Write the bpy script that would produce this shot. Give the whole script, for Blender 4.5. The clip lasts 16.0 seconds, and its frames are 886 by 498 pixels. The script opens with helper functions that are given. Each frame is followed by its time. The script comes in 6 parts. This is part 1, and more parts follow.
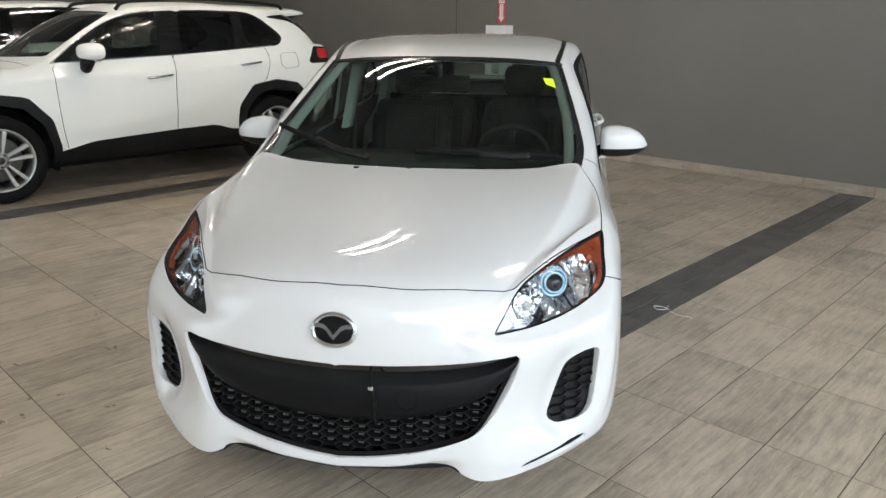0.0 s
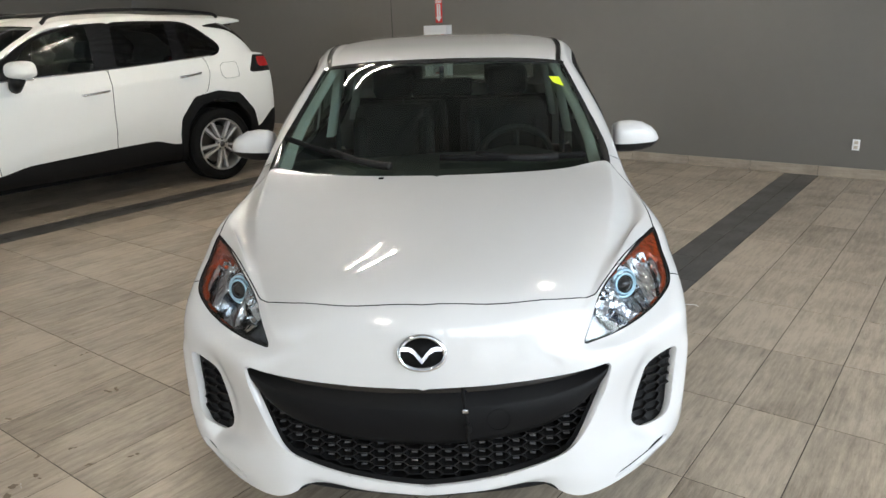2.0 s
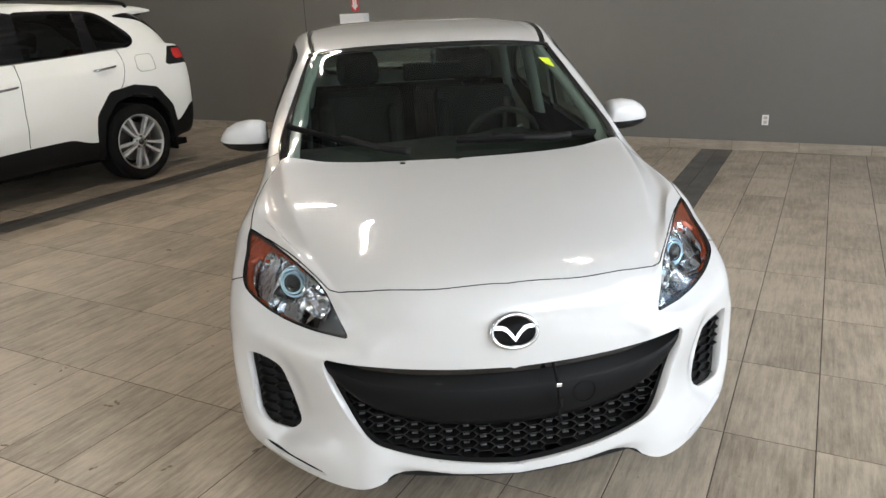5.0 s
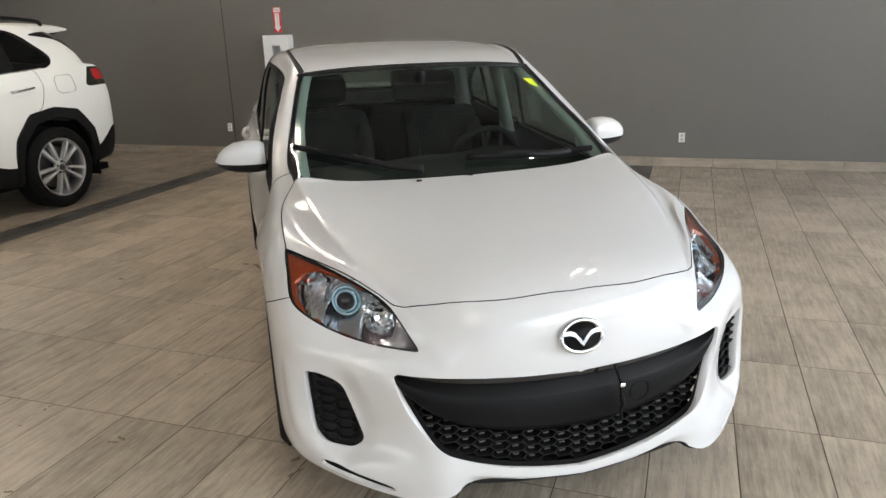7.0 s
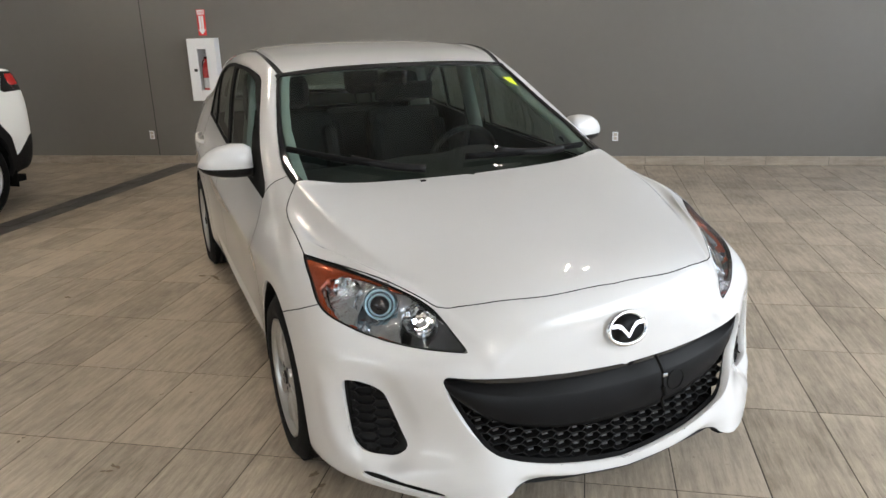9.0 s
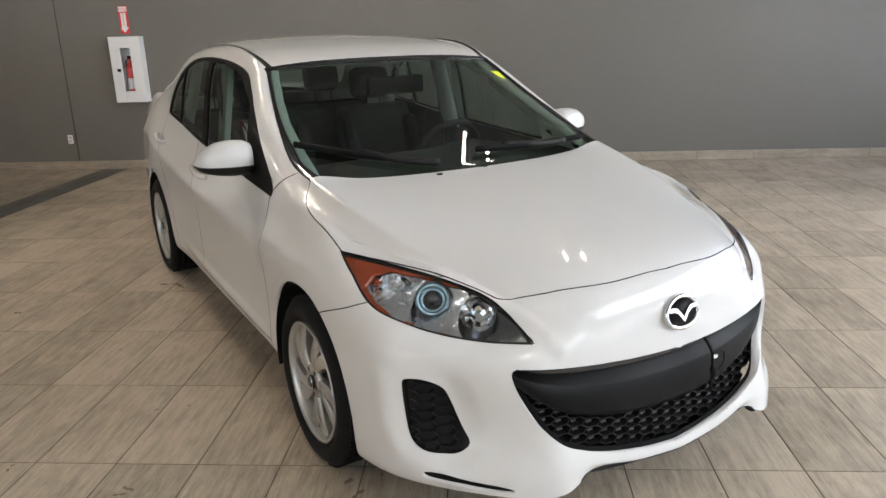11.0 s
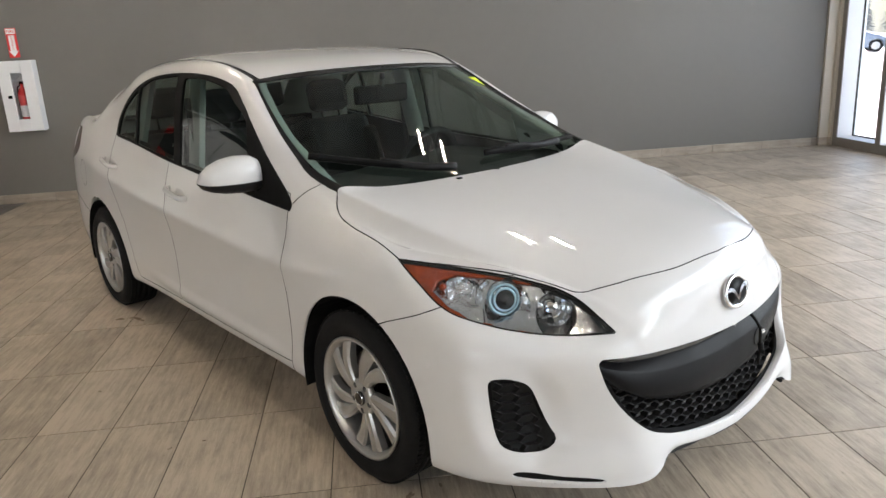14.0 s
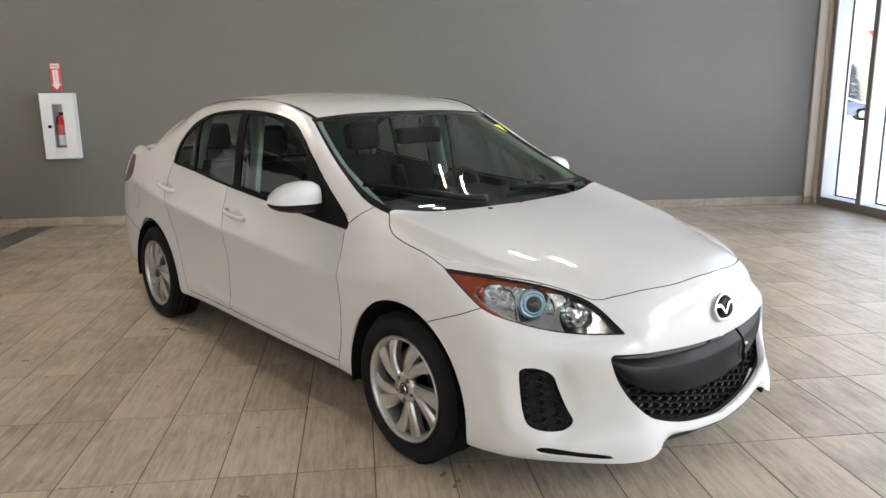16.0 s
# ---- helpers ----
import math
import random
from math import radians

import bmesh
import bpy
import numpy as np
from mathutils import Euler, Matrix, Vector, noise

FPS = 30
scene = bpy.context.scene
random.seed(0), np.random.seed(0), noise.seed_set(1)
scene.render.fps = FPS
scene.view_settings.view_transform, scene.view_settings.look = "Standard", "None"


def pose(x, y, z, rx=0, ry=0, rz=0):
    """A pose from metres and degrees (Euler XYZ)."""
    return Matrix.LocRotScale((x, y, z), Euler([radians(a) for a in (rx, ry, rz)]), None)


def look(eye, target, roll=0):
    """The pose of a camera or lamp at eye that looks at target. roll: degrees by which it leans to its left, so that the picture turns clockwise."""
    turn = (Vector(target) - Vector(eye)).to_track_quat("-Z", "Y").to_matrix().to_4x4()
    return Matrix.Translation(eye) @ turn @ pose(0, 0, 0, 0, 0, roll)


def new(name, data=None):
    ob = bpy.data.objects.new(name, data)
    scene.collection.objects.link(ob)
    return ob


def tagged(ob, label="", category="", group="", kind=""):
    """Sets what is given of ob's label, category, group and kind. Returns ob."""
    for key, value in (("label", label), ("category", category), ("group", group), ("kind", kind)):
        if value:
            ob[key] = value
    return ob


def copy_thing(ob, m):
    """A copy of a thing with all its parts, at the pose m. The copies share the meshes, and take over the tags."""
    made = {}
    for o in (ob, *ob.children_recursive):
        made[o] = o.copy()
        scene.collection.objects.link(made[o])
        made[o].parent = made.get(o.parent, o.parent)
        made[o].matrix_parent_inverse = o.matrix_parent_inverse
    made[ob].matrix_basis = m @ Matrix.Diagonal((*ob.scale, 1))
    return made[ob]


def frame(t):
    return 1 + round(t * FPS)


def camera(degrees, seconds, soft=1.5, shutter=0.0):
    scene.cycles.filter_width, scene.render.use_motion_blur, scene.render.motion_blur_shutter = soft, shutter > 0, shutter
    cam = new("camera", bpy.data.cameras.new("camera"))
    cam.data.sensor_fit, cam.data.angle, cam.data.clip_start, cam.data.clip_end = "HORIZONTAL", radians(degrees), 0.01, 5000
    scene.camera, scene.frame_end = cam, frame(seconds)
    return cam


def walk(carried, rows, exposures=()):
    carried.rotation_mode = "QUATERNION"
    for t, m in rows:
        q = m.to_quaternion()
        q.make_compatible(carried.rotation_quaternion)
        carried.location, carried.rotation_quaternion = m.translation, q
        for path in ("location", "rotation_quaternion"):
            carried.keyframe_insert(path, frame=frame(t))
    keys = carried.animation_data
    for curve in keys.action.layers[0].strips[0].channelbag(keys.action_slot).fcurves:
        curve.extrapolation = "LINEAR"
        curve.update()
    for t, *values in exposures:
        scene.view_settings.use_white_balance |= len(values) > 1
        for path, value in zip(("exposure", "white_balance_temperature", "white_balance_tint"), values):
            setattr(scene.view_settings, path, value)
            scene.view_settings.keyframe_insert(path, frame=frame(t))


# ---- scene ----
cam = camera(62.6, 16.0)
PATH = [
    (0, (0.166, 0.119, 1.536), (-1.155, 1.501, 0.947), 0.3),
    (0.5, (0.075, 0.095, 1.532), (-1.227, 1.496, 0.949), -0.8),
    (1, (-0.086, 0.127, 1.523), (-1.35, 1.549, 0.908), -2.0),
    (1.5, (-0.192, 0.064, 1.531), (-1.407, 1.525, 0.906), -1.9),
    (2, (-0.278, -0.11, 1.545), (-1.424, 1.419, 0.955), -1.9),
    (2.5, (-0.329, -0.238, 1.538), (-1.465, 1.309, 0.979), -1.5),
    (3, (-0.422, -0.245, 1.519), (-1.544, 1.303, 0.929), -1.0),
    (3.5, (-0.553, -0.226, 1.524), (-1.611, 1.35, 0.897), -1.8),
    (4, (-0.628, -0.282, 1.531), (-1.607, 1.338, 0.886), -2.2),
    (6.3, (-1.03, -0.521, 1.529), (-1.774, 1.238, 0.936), -2.4),
    (6.5, (-1.087, -0.543, 1.536), (-1.796, 1.228, 0.935), -2.3),
    (7, (-1.206, -0.661, 1.542), (-1.816, 1.153, 0.964), -1.8),
    (7.5, (-1.285, -0.762, 1.541), (-1.849, 1.072, 0.979), -1.5),
    (8, (-1.398, -0.713, 1.522), (-1.901, 1.139, 0.957), -1.5),
    (8.5, (-1.504, -0.696, 1.532), (-1.947, 1.168, 0.959), -1.9),
    (8.7, (-1.543, -0.714, 1.529), (-1.955, 1.157, 0.956), -1.9),
    (11, (-2.045, -0.731, 1.488), (-2.161, 1.182, 0.916), -1.6),
    (11.5, (-2.172, -0.779, 1.485), (-2.203, 1.142, 0.93), -1.9),
    (12, (-2.286, -0.847, 1.481), (-2.22, 1.08, 0.952), -2.2),
    (12.5, (-2.36, -0.788, 1.46), (-2.255, 1.139, 0.934), -2.2),
    (13, (-2.422, -0.675, 1.454), (-2.291, 1.237, 0.881), -2.9),
    (13.5, (-2.475, -0.654, 1.458), (-2.314, 1.254, 0.882), -3.6),
    (14, (-2.597, -0.707, 1.462), (-2.393, 1.207, 0.92), -3.2),
    (14.5, (-2.708, -0.816, 1.454), (-2.44, 1.103, 0.96), -1.9),
    (15, (-2.702, -0.962, 1.456), (-2.44, 0.971, 1.014), -1.1),
    (15.5, (-2.728, -1.092, 1.459), (-2.483, 0.842, 1.01), -1.1),
    (16, (-2.834, -1.165, 1.464), (-2.598, 0.777, 1.049), -0.7),
]
EXPOSURES = [(0, 1.79, 6600, 10), (4, 1.83, 6750, 12), (8.5, 1.94, 6800, 13), (12.5, 2.0, 6800, 14), (14.2, 2.06, 6780, 14), (16, 2.16, 6750, 14)]
walk(cam, [(t, look(eye, target, roll)) for t, eye, target, roll in PATH], EXPOSURES)


# ---- daylight: a bright, overcast winter sky, and the showroom's ceiling strips ----
world = bpy.data.worlds.new("winter_sky")
scene.world = world
world.use_nodes = True
wn = world.node_tree.nodes
sky = wn.new("ShaderNodeTexSky")
sky.sky_type, sky.sun_disc = "NISHITA", False
sky.sun_elevation, sky.sun_rotation = radians(45), radians(315)
sky.air_density, sky.dust_density = 1.0, 4.0
world.node_tree.links.new(sky.outputs[0], wn["Background"].inputs[0])
wn["Background"].inputs[1].default_value = 0.15

sun_data = bpy.data.lights.new("sun", "SUN")
sun_data.energy, sun_data.angle, sun_data.color = 1.5, radians(20), (1.0, 0.97, 0.92)
sun = new("sun", sun_data)
sun.matrix_world = look((-14, 14, 20), (0, 0, 0))


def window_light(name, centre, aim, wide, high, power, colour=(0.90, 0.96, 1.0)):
    """Light in the opening of a window: the sky's, and the added south fill."""
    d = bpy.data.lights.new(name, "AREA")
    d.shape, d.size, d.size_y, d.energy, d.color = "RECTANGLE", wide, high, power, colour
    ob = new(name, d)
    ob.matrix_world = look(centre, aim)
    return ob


EAST, WEST, SOUTH, NORTH, CEILING = 3.184, -13.0, -8.5, 7.75, 4.6
window_light("east_window_light", (EAST + 0.95, -0.3, 2.75), (EAST - 2.05, -0.3, 0.4), 11.0, 2.4, 204)
# unseen fill lamp, added to brighten the sedan's right flank
window_light("south_fill_light", (-9.5, SOUTH - 0.35, 2.1), (-9.5, SOUTH + 3, 2.0), 6.6, 3.8, 70)


# ---- materials ----
def material(name, colour, rough=0.5, metal=0.0, vary=0.06, scale=6.0, bump=0.0, bump_scale=80.0, bump_depth=0.002, coat=0.0, spec=0.5, piece=0.0, coords="Object"):
    """A surface with two scales of variation in tone and gloss, and fine relief. piece: how far the tone differs from piece to piece."""
    m = bpy.data.materials.new(name)
    m.use_nodes = True
    n, l = m.node_tree.nodes, m.node_tree.links
    b = n["Principled BSDF"]
    b.inputs["Roughness"].default_value, b.inputs["Metallic"].default_value = rough, metal
    b.inputs["Specular IOR Level"].default_value = spec
    b.inputs["Coat Weight"].default_value, b.inputs["Coat Roughness"].default_value = coat, 0.03
    tc = n.new("ShaderNodeTexCoord")
    big, fine = n.new("ShaderNodeTexNoise"), n.new("ShaderNodeTexNoise")
    big.inputs["Scale"].default_value, fine.inputs["Scale"].default_value = scale, scale * 9
    big.inputs["Detail"].default_value = fine.inputs["Detail"].default_value = 4
    for t in (big, fine):
        l.new(tc.outputs[coords], t.inputs["Vector"])
    add = n.new("ShaderNodeMath")
    add.operation = "ADD"
    l.new(big.outputs[0], add.inputs[0]), l.new(fine.outputs[0], add.inputs[1])
    last = add.outputs[0]
    if piece:
        info, sc, ad = n.new("ShaderNodeObjectInfo"), n.new("ShaderNodeMath"), n.new("ShaderNodeMath")
        sc.operation, ad.operation = "MULTIPLY_ADD", "ADD"
        l.new(info.outputs["Random"], sc.inputs[0])
        sc.inputs[1].default_value, sc.inputs[2].default_value = piece, -piece / 2
        l.new(last, ad.inputs[0]), l.new(sc.outputs[0], ad.inputs[1])
        last = ad.outputs[0]
    ramp = n.new("ShaderNodeMapRange")
    ramp.inputs[1].default_value, ramp.inputs[2].default_value = 0.6, 1.4
    ramp.inputs[3].default_value, ramp.inputs[4].default_value = 1 - vary, 1 + vary
    l.new(last, ramp.inputs[0])
    mix = n.new("ShaderNodeVectorMath")
    mix.operation = "SCALE"
    mix.inputs[0].default_value = colour
    l.new(ramp.outputs[0], mix.inputs["Scale"])
    l.new(mix.outputs[0], b.inputs["Base Color"])
    rr = n.new("ShaderNodeMapRange")
    rr.inputs[1].default_value, rr.inputs[2].default_value = 0.3, 0.7
    rr.inputs[3].default_value, rr.inputs[4].default_value = max(rough * 0.85, 0), min(rough * 1.15, 1)
    l.new(big.outputs[0], rr.inputs[0])
    l.new(rr.outputs[0], b.inputs["Roughness"])
    if bump:
        bt, bn = n.new("ShaderNodeTexNoise"), n.new("ShaderNodeBump")
        bt.inputs["Scale"].default_value, bt.inputs["Detail"].default_value = bump_scale, 3
        bn.inputs["Strength"].default_value, bn.inputs["Distance"].default_value = bump, bump_depth
        l.new(tc.outputs[coords], bt.inputs["Vector"])
        l.new(bt.outputs[0], bn.inputs["Height"]), l.new(bn.outputs[0], b.inputs["Normal"])
    return m


def glass(name, tint, rough=0.0, ior=1.45):
    m = bpy.data.materials.new(name)
    m.use_nodes = True
    b = m.node_tree.nodes["Principled BSDF"]
    b.inputs["Base Color"].default_value = (*tint, 1)
    b.inputs["Transmission Weight"].default_value, b.inputs["Roughness"].default_value, b.inputs["IOR"].default_value = 1.0, rough, ior
    return m


def pane(name, tint, gloss=1.0, floor_gloss=0.06):
    """Thin glass: lets light straight through with a tint, and mirrors by its Fresnel gloss."""
    m = bpy.data.materials.new(name)
    m.use_nodes = True
    n, l = m.node_tree.nodes, m.node_tree.links
    n.remove(n["Principled BSDF"])
    tr, gl, mx, fr = n.new("ShaderNodeBsdfTransparent"), n.new("ShaderNodeBsdfGlossy"), n.new("ShaderNodeMixShader"), n.new("ShaderNodeLayerWeight")
    tr.inputs[0].default_value = (*tint, 1)
    gl.inputs["Roughness"].default_value = 0.0
    gl.inputs[0].default_value = (gloss, gloss, gloss, 1)
    fr.inputs[0].default_value = 0.5
    pw, ma = n.new("ShaderNodeMath"), n.new("ShaderNodeMath")
    pw.operation, ma.operation = "POWER", "MULTIPLY_ADD"
    pw.inputs[1].default_value, ma.inputs[1].default_value, ma.inputs[2].default_value = 5.0, 1 - floor_gloss, floor_gloss
    l.new(fr.outputs["Facing"], pw.inputs[0]), l.new(pw.outputs[0], ma.inputs[0])
    l.new(ma.outputs[0], mx.inputs[0]), l.new(tr.outputs[0], mx.inputs[1]), l.new(gl.outputs[0], mx.inputs[2])
    l.new(mx.outputs[0], n["Material Output"].inputs[0])
    return m


def glow(name, colour, strength):
    m = bpy.data.materials.new(name)
    m.use_nodes = True
    b = m.node_tree.nodes["Principled BSDF"]
    b.inputs["Base Color"].default_value = (*colour, 1)
    b.inputs["Emission Color"].default_value, b.inputs["Emission Strength"].default_value = (*colour, 1), strength
    return m


def porcelain(name, base, dark, joint_vary, run=(44.0, 3.8, 1.0)):
    """Porcelain floor tile with a wood-like or stone-like grain that runs along y."""
    m = bpy.data.materials.new(name)
    m.use_nodes = True
    n, l = m.node_tree.nodes, m.node_tree.links
    b = n["Principled BSDF"]
    tc, info, off = n.new("ShaderNodeTexCoord"), n.new("ShaderNodeObjectInfo"), n.new("ShaderNodeVectorMath")
    geo = n.new("ShaderNodeNewGeometry")
    pick = n.new("ShaderNodeMath")
    pick.operation = "ADD"
    l.new(info.outputs["Random"], pick.inputs[0]), l.new(geo.outputs["Random Per Island"], pick.inputs[1])
    shift = n.new("ShaderNodeVectorMath")
    shift.operation = "SCALE"
    shift.inputs[0].default_value = (17.0, 31.0, 11.0)
    l.new(pick.outputs[0], shift.inputs["Scale"])
    off.operation = "ADD"
    l.new(geo.outputs["Position"], off.inputs[0]), l.new(shift.outputs[0], off.inputs[1])
    stretch = n.new("ShaderNodeMapping")
    stretch.inputs["Scale"].default_value = run
    l.new(off.outputs[0], stretch.inputs[0])
    grain, cloud, fleck = n.new("ShaderNodeTexNoise"), n.new("ShaderNodeTexNoise"), n.new("ShaderNodeTexNoise")
    grain.inputs["Scale"].default_value, grain.inputs["Detail"].default_value, grain.inputs["Roughness"].default_value = 1.0, 9, 0.80
    cloud.inputs["Scale"].default_value, cloud.inputs["Detail"].default_value = 3.2, 5
    fleck.inputs["Scale"].default_value, fleck.inputs["Detail"].default_value, fleck.inputs["Roughness"].default_value = 34.0, 4, 0.65
    l.new(stretch.outputs[0], grain.inputs["Vector"]), l.new(off.outputs[0], cloud.inputs["Vector"]), l.new(off.outputs[0], fleck.inputs["Vector"])
    s1, s2 = n.new("ShaderNodeMath"), n.new("ShaderNodeMath")
    s1.operation = s2.operation = "MULTIPLY_ADD"
    s1.inputs[1].default_value, s2.inputs[1].default_value = 0.62, 0.24
    l.new(grain.outputs[0], s1.inputs[0]), l.new(cloud.outputs[0], s2.inputs[0]), l.new(s1.outputs[0], s2.inputs[2])
    s1.inputs[2].default_value = 0.0
    s3 = n.new("ShaderNodeMath")
    s3.operation = "MULTIPLY_ADD"
    s3.inputs[1].default_value = joint_vary
    l.new(pick.outputs[0], s3.inputs[0]), l.new(s2.outputs[0], s3.inputs[2])
    blotch, squash, s4 = n.new("ShaderNodeTexNoise"), n.new("ShaderNodeMapping"), n.new("ShaderNodeMath")
    squash.inputs["Scale"].default_value = (1.0, 0.45, 1.0)
    blotch.inputs["Scale"].default_value, blotch.inputs["Detail"].default_value, blotch.inputs["Roughness"].default_value = 21.0, 6, 0.7
    s4.operation = "MULTIPLY_ADD"
    s4.inputs[1].default_value = 0.2
    l.new(off.outputs[0], squash.inputs[0]), l.new(squash.outputs[0], blotch.inputs["Vector"])
    even = n.new("ShaderNodeMath")
    even.operation = "SUBTRACT"
    even.inputs[1].default_value = 0.1
    l.new(blotch.outputs[0], s4.inputs[0]), l.new(s3.outputs[0], even.inputs[0]), l.new(even.outputs[0], s4.inputs[2])
    ramp = n.new("ShaderNodeValToRGB")
    ramp.color_ramp.elements[0].position, ramp.color_ramp.elements[0].color = 0.385, (*dark, 1)
    ramp.color_ramp.elements[1].position, ramp.color_ramp.elements[1].color = 0.60, (*base, 1)
    l.new(s4.outputs[0], ramp.inputs[0])
    spots = n.new("ShaderNodeMapRange")
    spots.inputs[1].default_value, spots.inputs[2].default_value, spots.inputs[3].default_value, spots.inputs[4].default_value = 0.25, 0.345, 0.55, 1.0
    l.new(fleck.outputs[0], spots.inputs[0])
    mul = n.new("ShaderNodeVectorMath")
    mul.operation = "SCALE"
    l.new(ramp.outputs[0], mul.inputs[0]), l.new(spots.outputs[0], mul.inputs["Scale"])
    l.new(mul.outputs[0], b.inputs["Base Color"])
    rr = n.new("ShaderNodeMapRange")
    rr.inputs[1].default_value, rr.inputs[2].default_value, rr.inputs[3].default_value, rr.inputs[4].default_value = 0.3, 0.7, 0.43, 0.30
    l.new(cloud.outputs[0], rr.inputs[0]), l.new(rr.outputs[0], b.inputs["Roughness"])
    bn = n.new("ShaderNodeBump")
    bn.inputs["Strength"].default_value, bn.inputs["Distance"].default_value = 0.25, 0.001
    l.new(grain.outputs[0], bn.inputs["Height"]), l.new(bn.outputs[0], b.inputs["Normal"])
    return m


TILE = porcelain("greige_porcelain", (0.475, 0.400, 0.312), (0.205, 0.169, 0.128), 0.085)
TILE_EDGE = porcelain("greige_skirting_porcelain", (0.43, 0.37, 0.295), (0.26, 0.217, 0.17), 0.05, (2.6, 1.0, 24.0))
TILE_DARK = porcelain("charcoal_porcelain", (0.125, 0.119, 0.111), (0.068, 0.064, 0.060), 0.03)
GROUT = material("brown_grey_grout", (0.062, 0.048, 0.036), 0.9, vary=0.4, scale=14)
WALL = material("taupe_wall_paint", (0.150, 0.142, 0.126), 0.55, vary=0.03, scale=1.2, bump=0.15, bump_scale=140)
BEIGE = material("beige_paint", (0.52, 0.47, 0.39), 0.5, vary=0.03, bump=0.1)
WHITE_WALL = material("grey_wall_paint", (0.2, 0.19, 0.17), 0.6, vary=0.03)
DECK = material("dull_steel_deck", (0.42, 0.42, 0.41), 0.5, vary=0.06)
STEEL_PALE = material("pale_painted_steel", (0.3, 0.3, 0.29), 0.5)
DIRT = material("dried_dirt", (0.19, 0.148, 0.105), 0.8, vary=0.3, scale=60)
STEEL_DARK = material("dark_painted_steel", (0.05, 0.05, 0.052), 0.5)
ALU = material("white_aluminium", (0.74, 0.75, 0.76), 0.35, vary=0.02)
GASKET = material("black_rubber", (0.012, 0.012, 0.012), 0.6)
WINDOW = pane("clear_window", (0.96, 0.98, 0.975), 1.0, 0.03)
TUBE = glow("fluorescent_tube", (1.0, 0.91, 0.78), 77.0)
PAINT = material("white_pearl_paint", (0.595, 0.592, 0.583), 0.42, vary=0.008, scale=2, coat=1.0, spec=0.15)
PAINT_B = material("white_suv_paint", (0.86, 0.862, 0.83), 0.42, vary=0.008, scale=2, coat=0.4, spec=0.15)
PLASTIC = material("black_grained_plastic", (0.008, 0.008, 0.0083), 0.5, vary=0.1, spec=0.22, bump=0.25, bump_scale=900)
GLOSS_BLACK = material("gloss_black", (0.008, 0.008, 0.009), 0.08, vary=0.05, coat=0.5)
MATT_BLACK = material("matt_black", (0.006, 0.006, 0.006), 0.9, spec=0.15)
RUBBER = material("tyre_rubber", (0.009, 0.009, 0.009), 0.75, vary=0.2, spec=0.12, bump=0.3, bump_scale=300)
CHROME = material("chrome", (0.80, 0.81, 0.82), 0.06, 1.0, vary=0.02)
ALLOY = material("silver_alloy", (0.49, 0.49, 0.48), 0.38, 0.85, vary=0.03, coat=0.4)
ALLOY_DARK = material("dark_alloy", (0.10, 0.10, 0.105), 0.4, 0.8)
DISC = material("brake_disc_steel", (0.10, 0.095, 0.09), 0.4, 0.9, vary=0.2, scale=30)
CARGLASS = pane("windscreen_glass", (0.50, 0.58, 0.54), 1.0, 0.05)
SIDEGLASS = pane("door_glass", (0.46, 0.53, 0.49), 1.0, 0.022)
PRIVACY = pane("privacy_glass", (0.10, 0.11, 0.11))
LENS = pane("lamp_lens", (0.93, 0.95, 0.96))
AMBER = material("amber_reflector", (0.36, 0.055, 0.012), 0.16, 0.45, vary=0.35, scale=25, coat=0.8, bump=0.8, bump_scale=34, bump_depth=0.010)
RED_LENS = material("red_lamp_lens", (0.45, 0.012, 0.012), 0.12, vary=0.05, coat=0.8)
SMOKE_RED = material("smoked_red_lens", (0.10, 0.03, 0.03), 0.12, vary=0.05, coat=0.8)
BLUE_RING = material("blue_tinted_reflector", (0.42, 0.64, 0.76), 0.15, 0.5)
SEAT = material("charcoal_seat_cloth", (0.009, 0.0093, 0.0097), 0.9, bump=0.3, bump_scale=500)
CABIN = material("black_dashboard_plastic", (0.02, 0.021, 0.022), 0.65, bump=0.2, bump_scale=600)
CABIN_PALE = material("pale_grey_cabin_trim", (0.50, 0.53, 0.50), 0.75)
RED = material("red_enamel", (0.72, 0.03, 0.03), 0.4, coat=0.3)
WHITE = material("white_enamel", (0.78, 0.79, 0.80), 0.4, vary=0.02)
YELLOW = material("yellow_paper", (0.66, 0.80, 0.02), 0.6)
SNOW = material("trodden_snow", (0.82, 0.84, 0.87), 0.8, vary=0.08, scale=0.3)

CHROME_LAMP = material("lamp_chrome", (0.88, 0.90, 0.92), 0.10, 1.0, vary=0.10, scale=45, bump=1.0, bump_scale=36, bump_depth=0.012)
LAMP_GREY = material("lamp_housing_chrome", (0.72, 0.74, 0.77), 0.10, 1.0, vary=0.2, scale=22, bump=0.9, bump_scale=22, bump_depth=0.018)
CELL_GLINT = material("cell_glint_grey", (0.06, 0.06, 0.062), 0.3, vary=0.3, scale=20)
BAR = material("satin_black_plastic", (0.0065, 0.0065, 0.0068), 0.46, spec=0.11, vary=0.06, bump=0.1, bump_scale=900)
SMOKED = material("smoked_chrome", (0.16, 0.165, 0.175), 0.1, 1.0, vary=0.3, scale=30, bump=0.5, bump_scale=26, bump_depth=0.008)
# white frame aluminium, coloured taupe for its backlit room side
SHADED_ALU = material("shaded_aluminium", (0.21, 0.19, 0.17), 0.45, vary=0.04)
# these four far-off colours have haze mixed in, so they are paler and greyer
HAZY_BLUE = material("hazed_blue_paint", (0.17, 0.21, 0.27), 0.4, coat=0.8)
HAZY_RED = material("hazed_red_paint", (0.30, 0.13, 0.15), 0.4, coat=0.8)
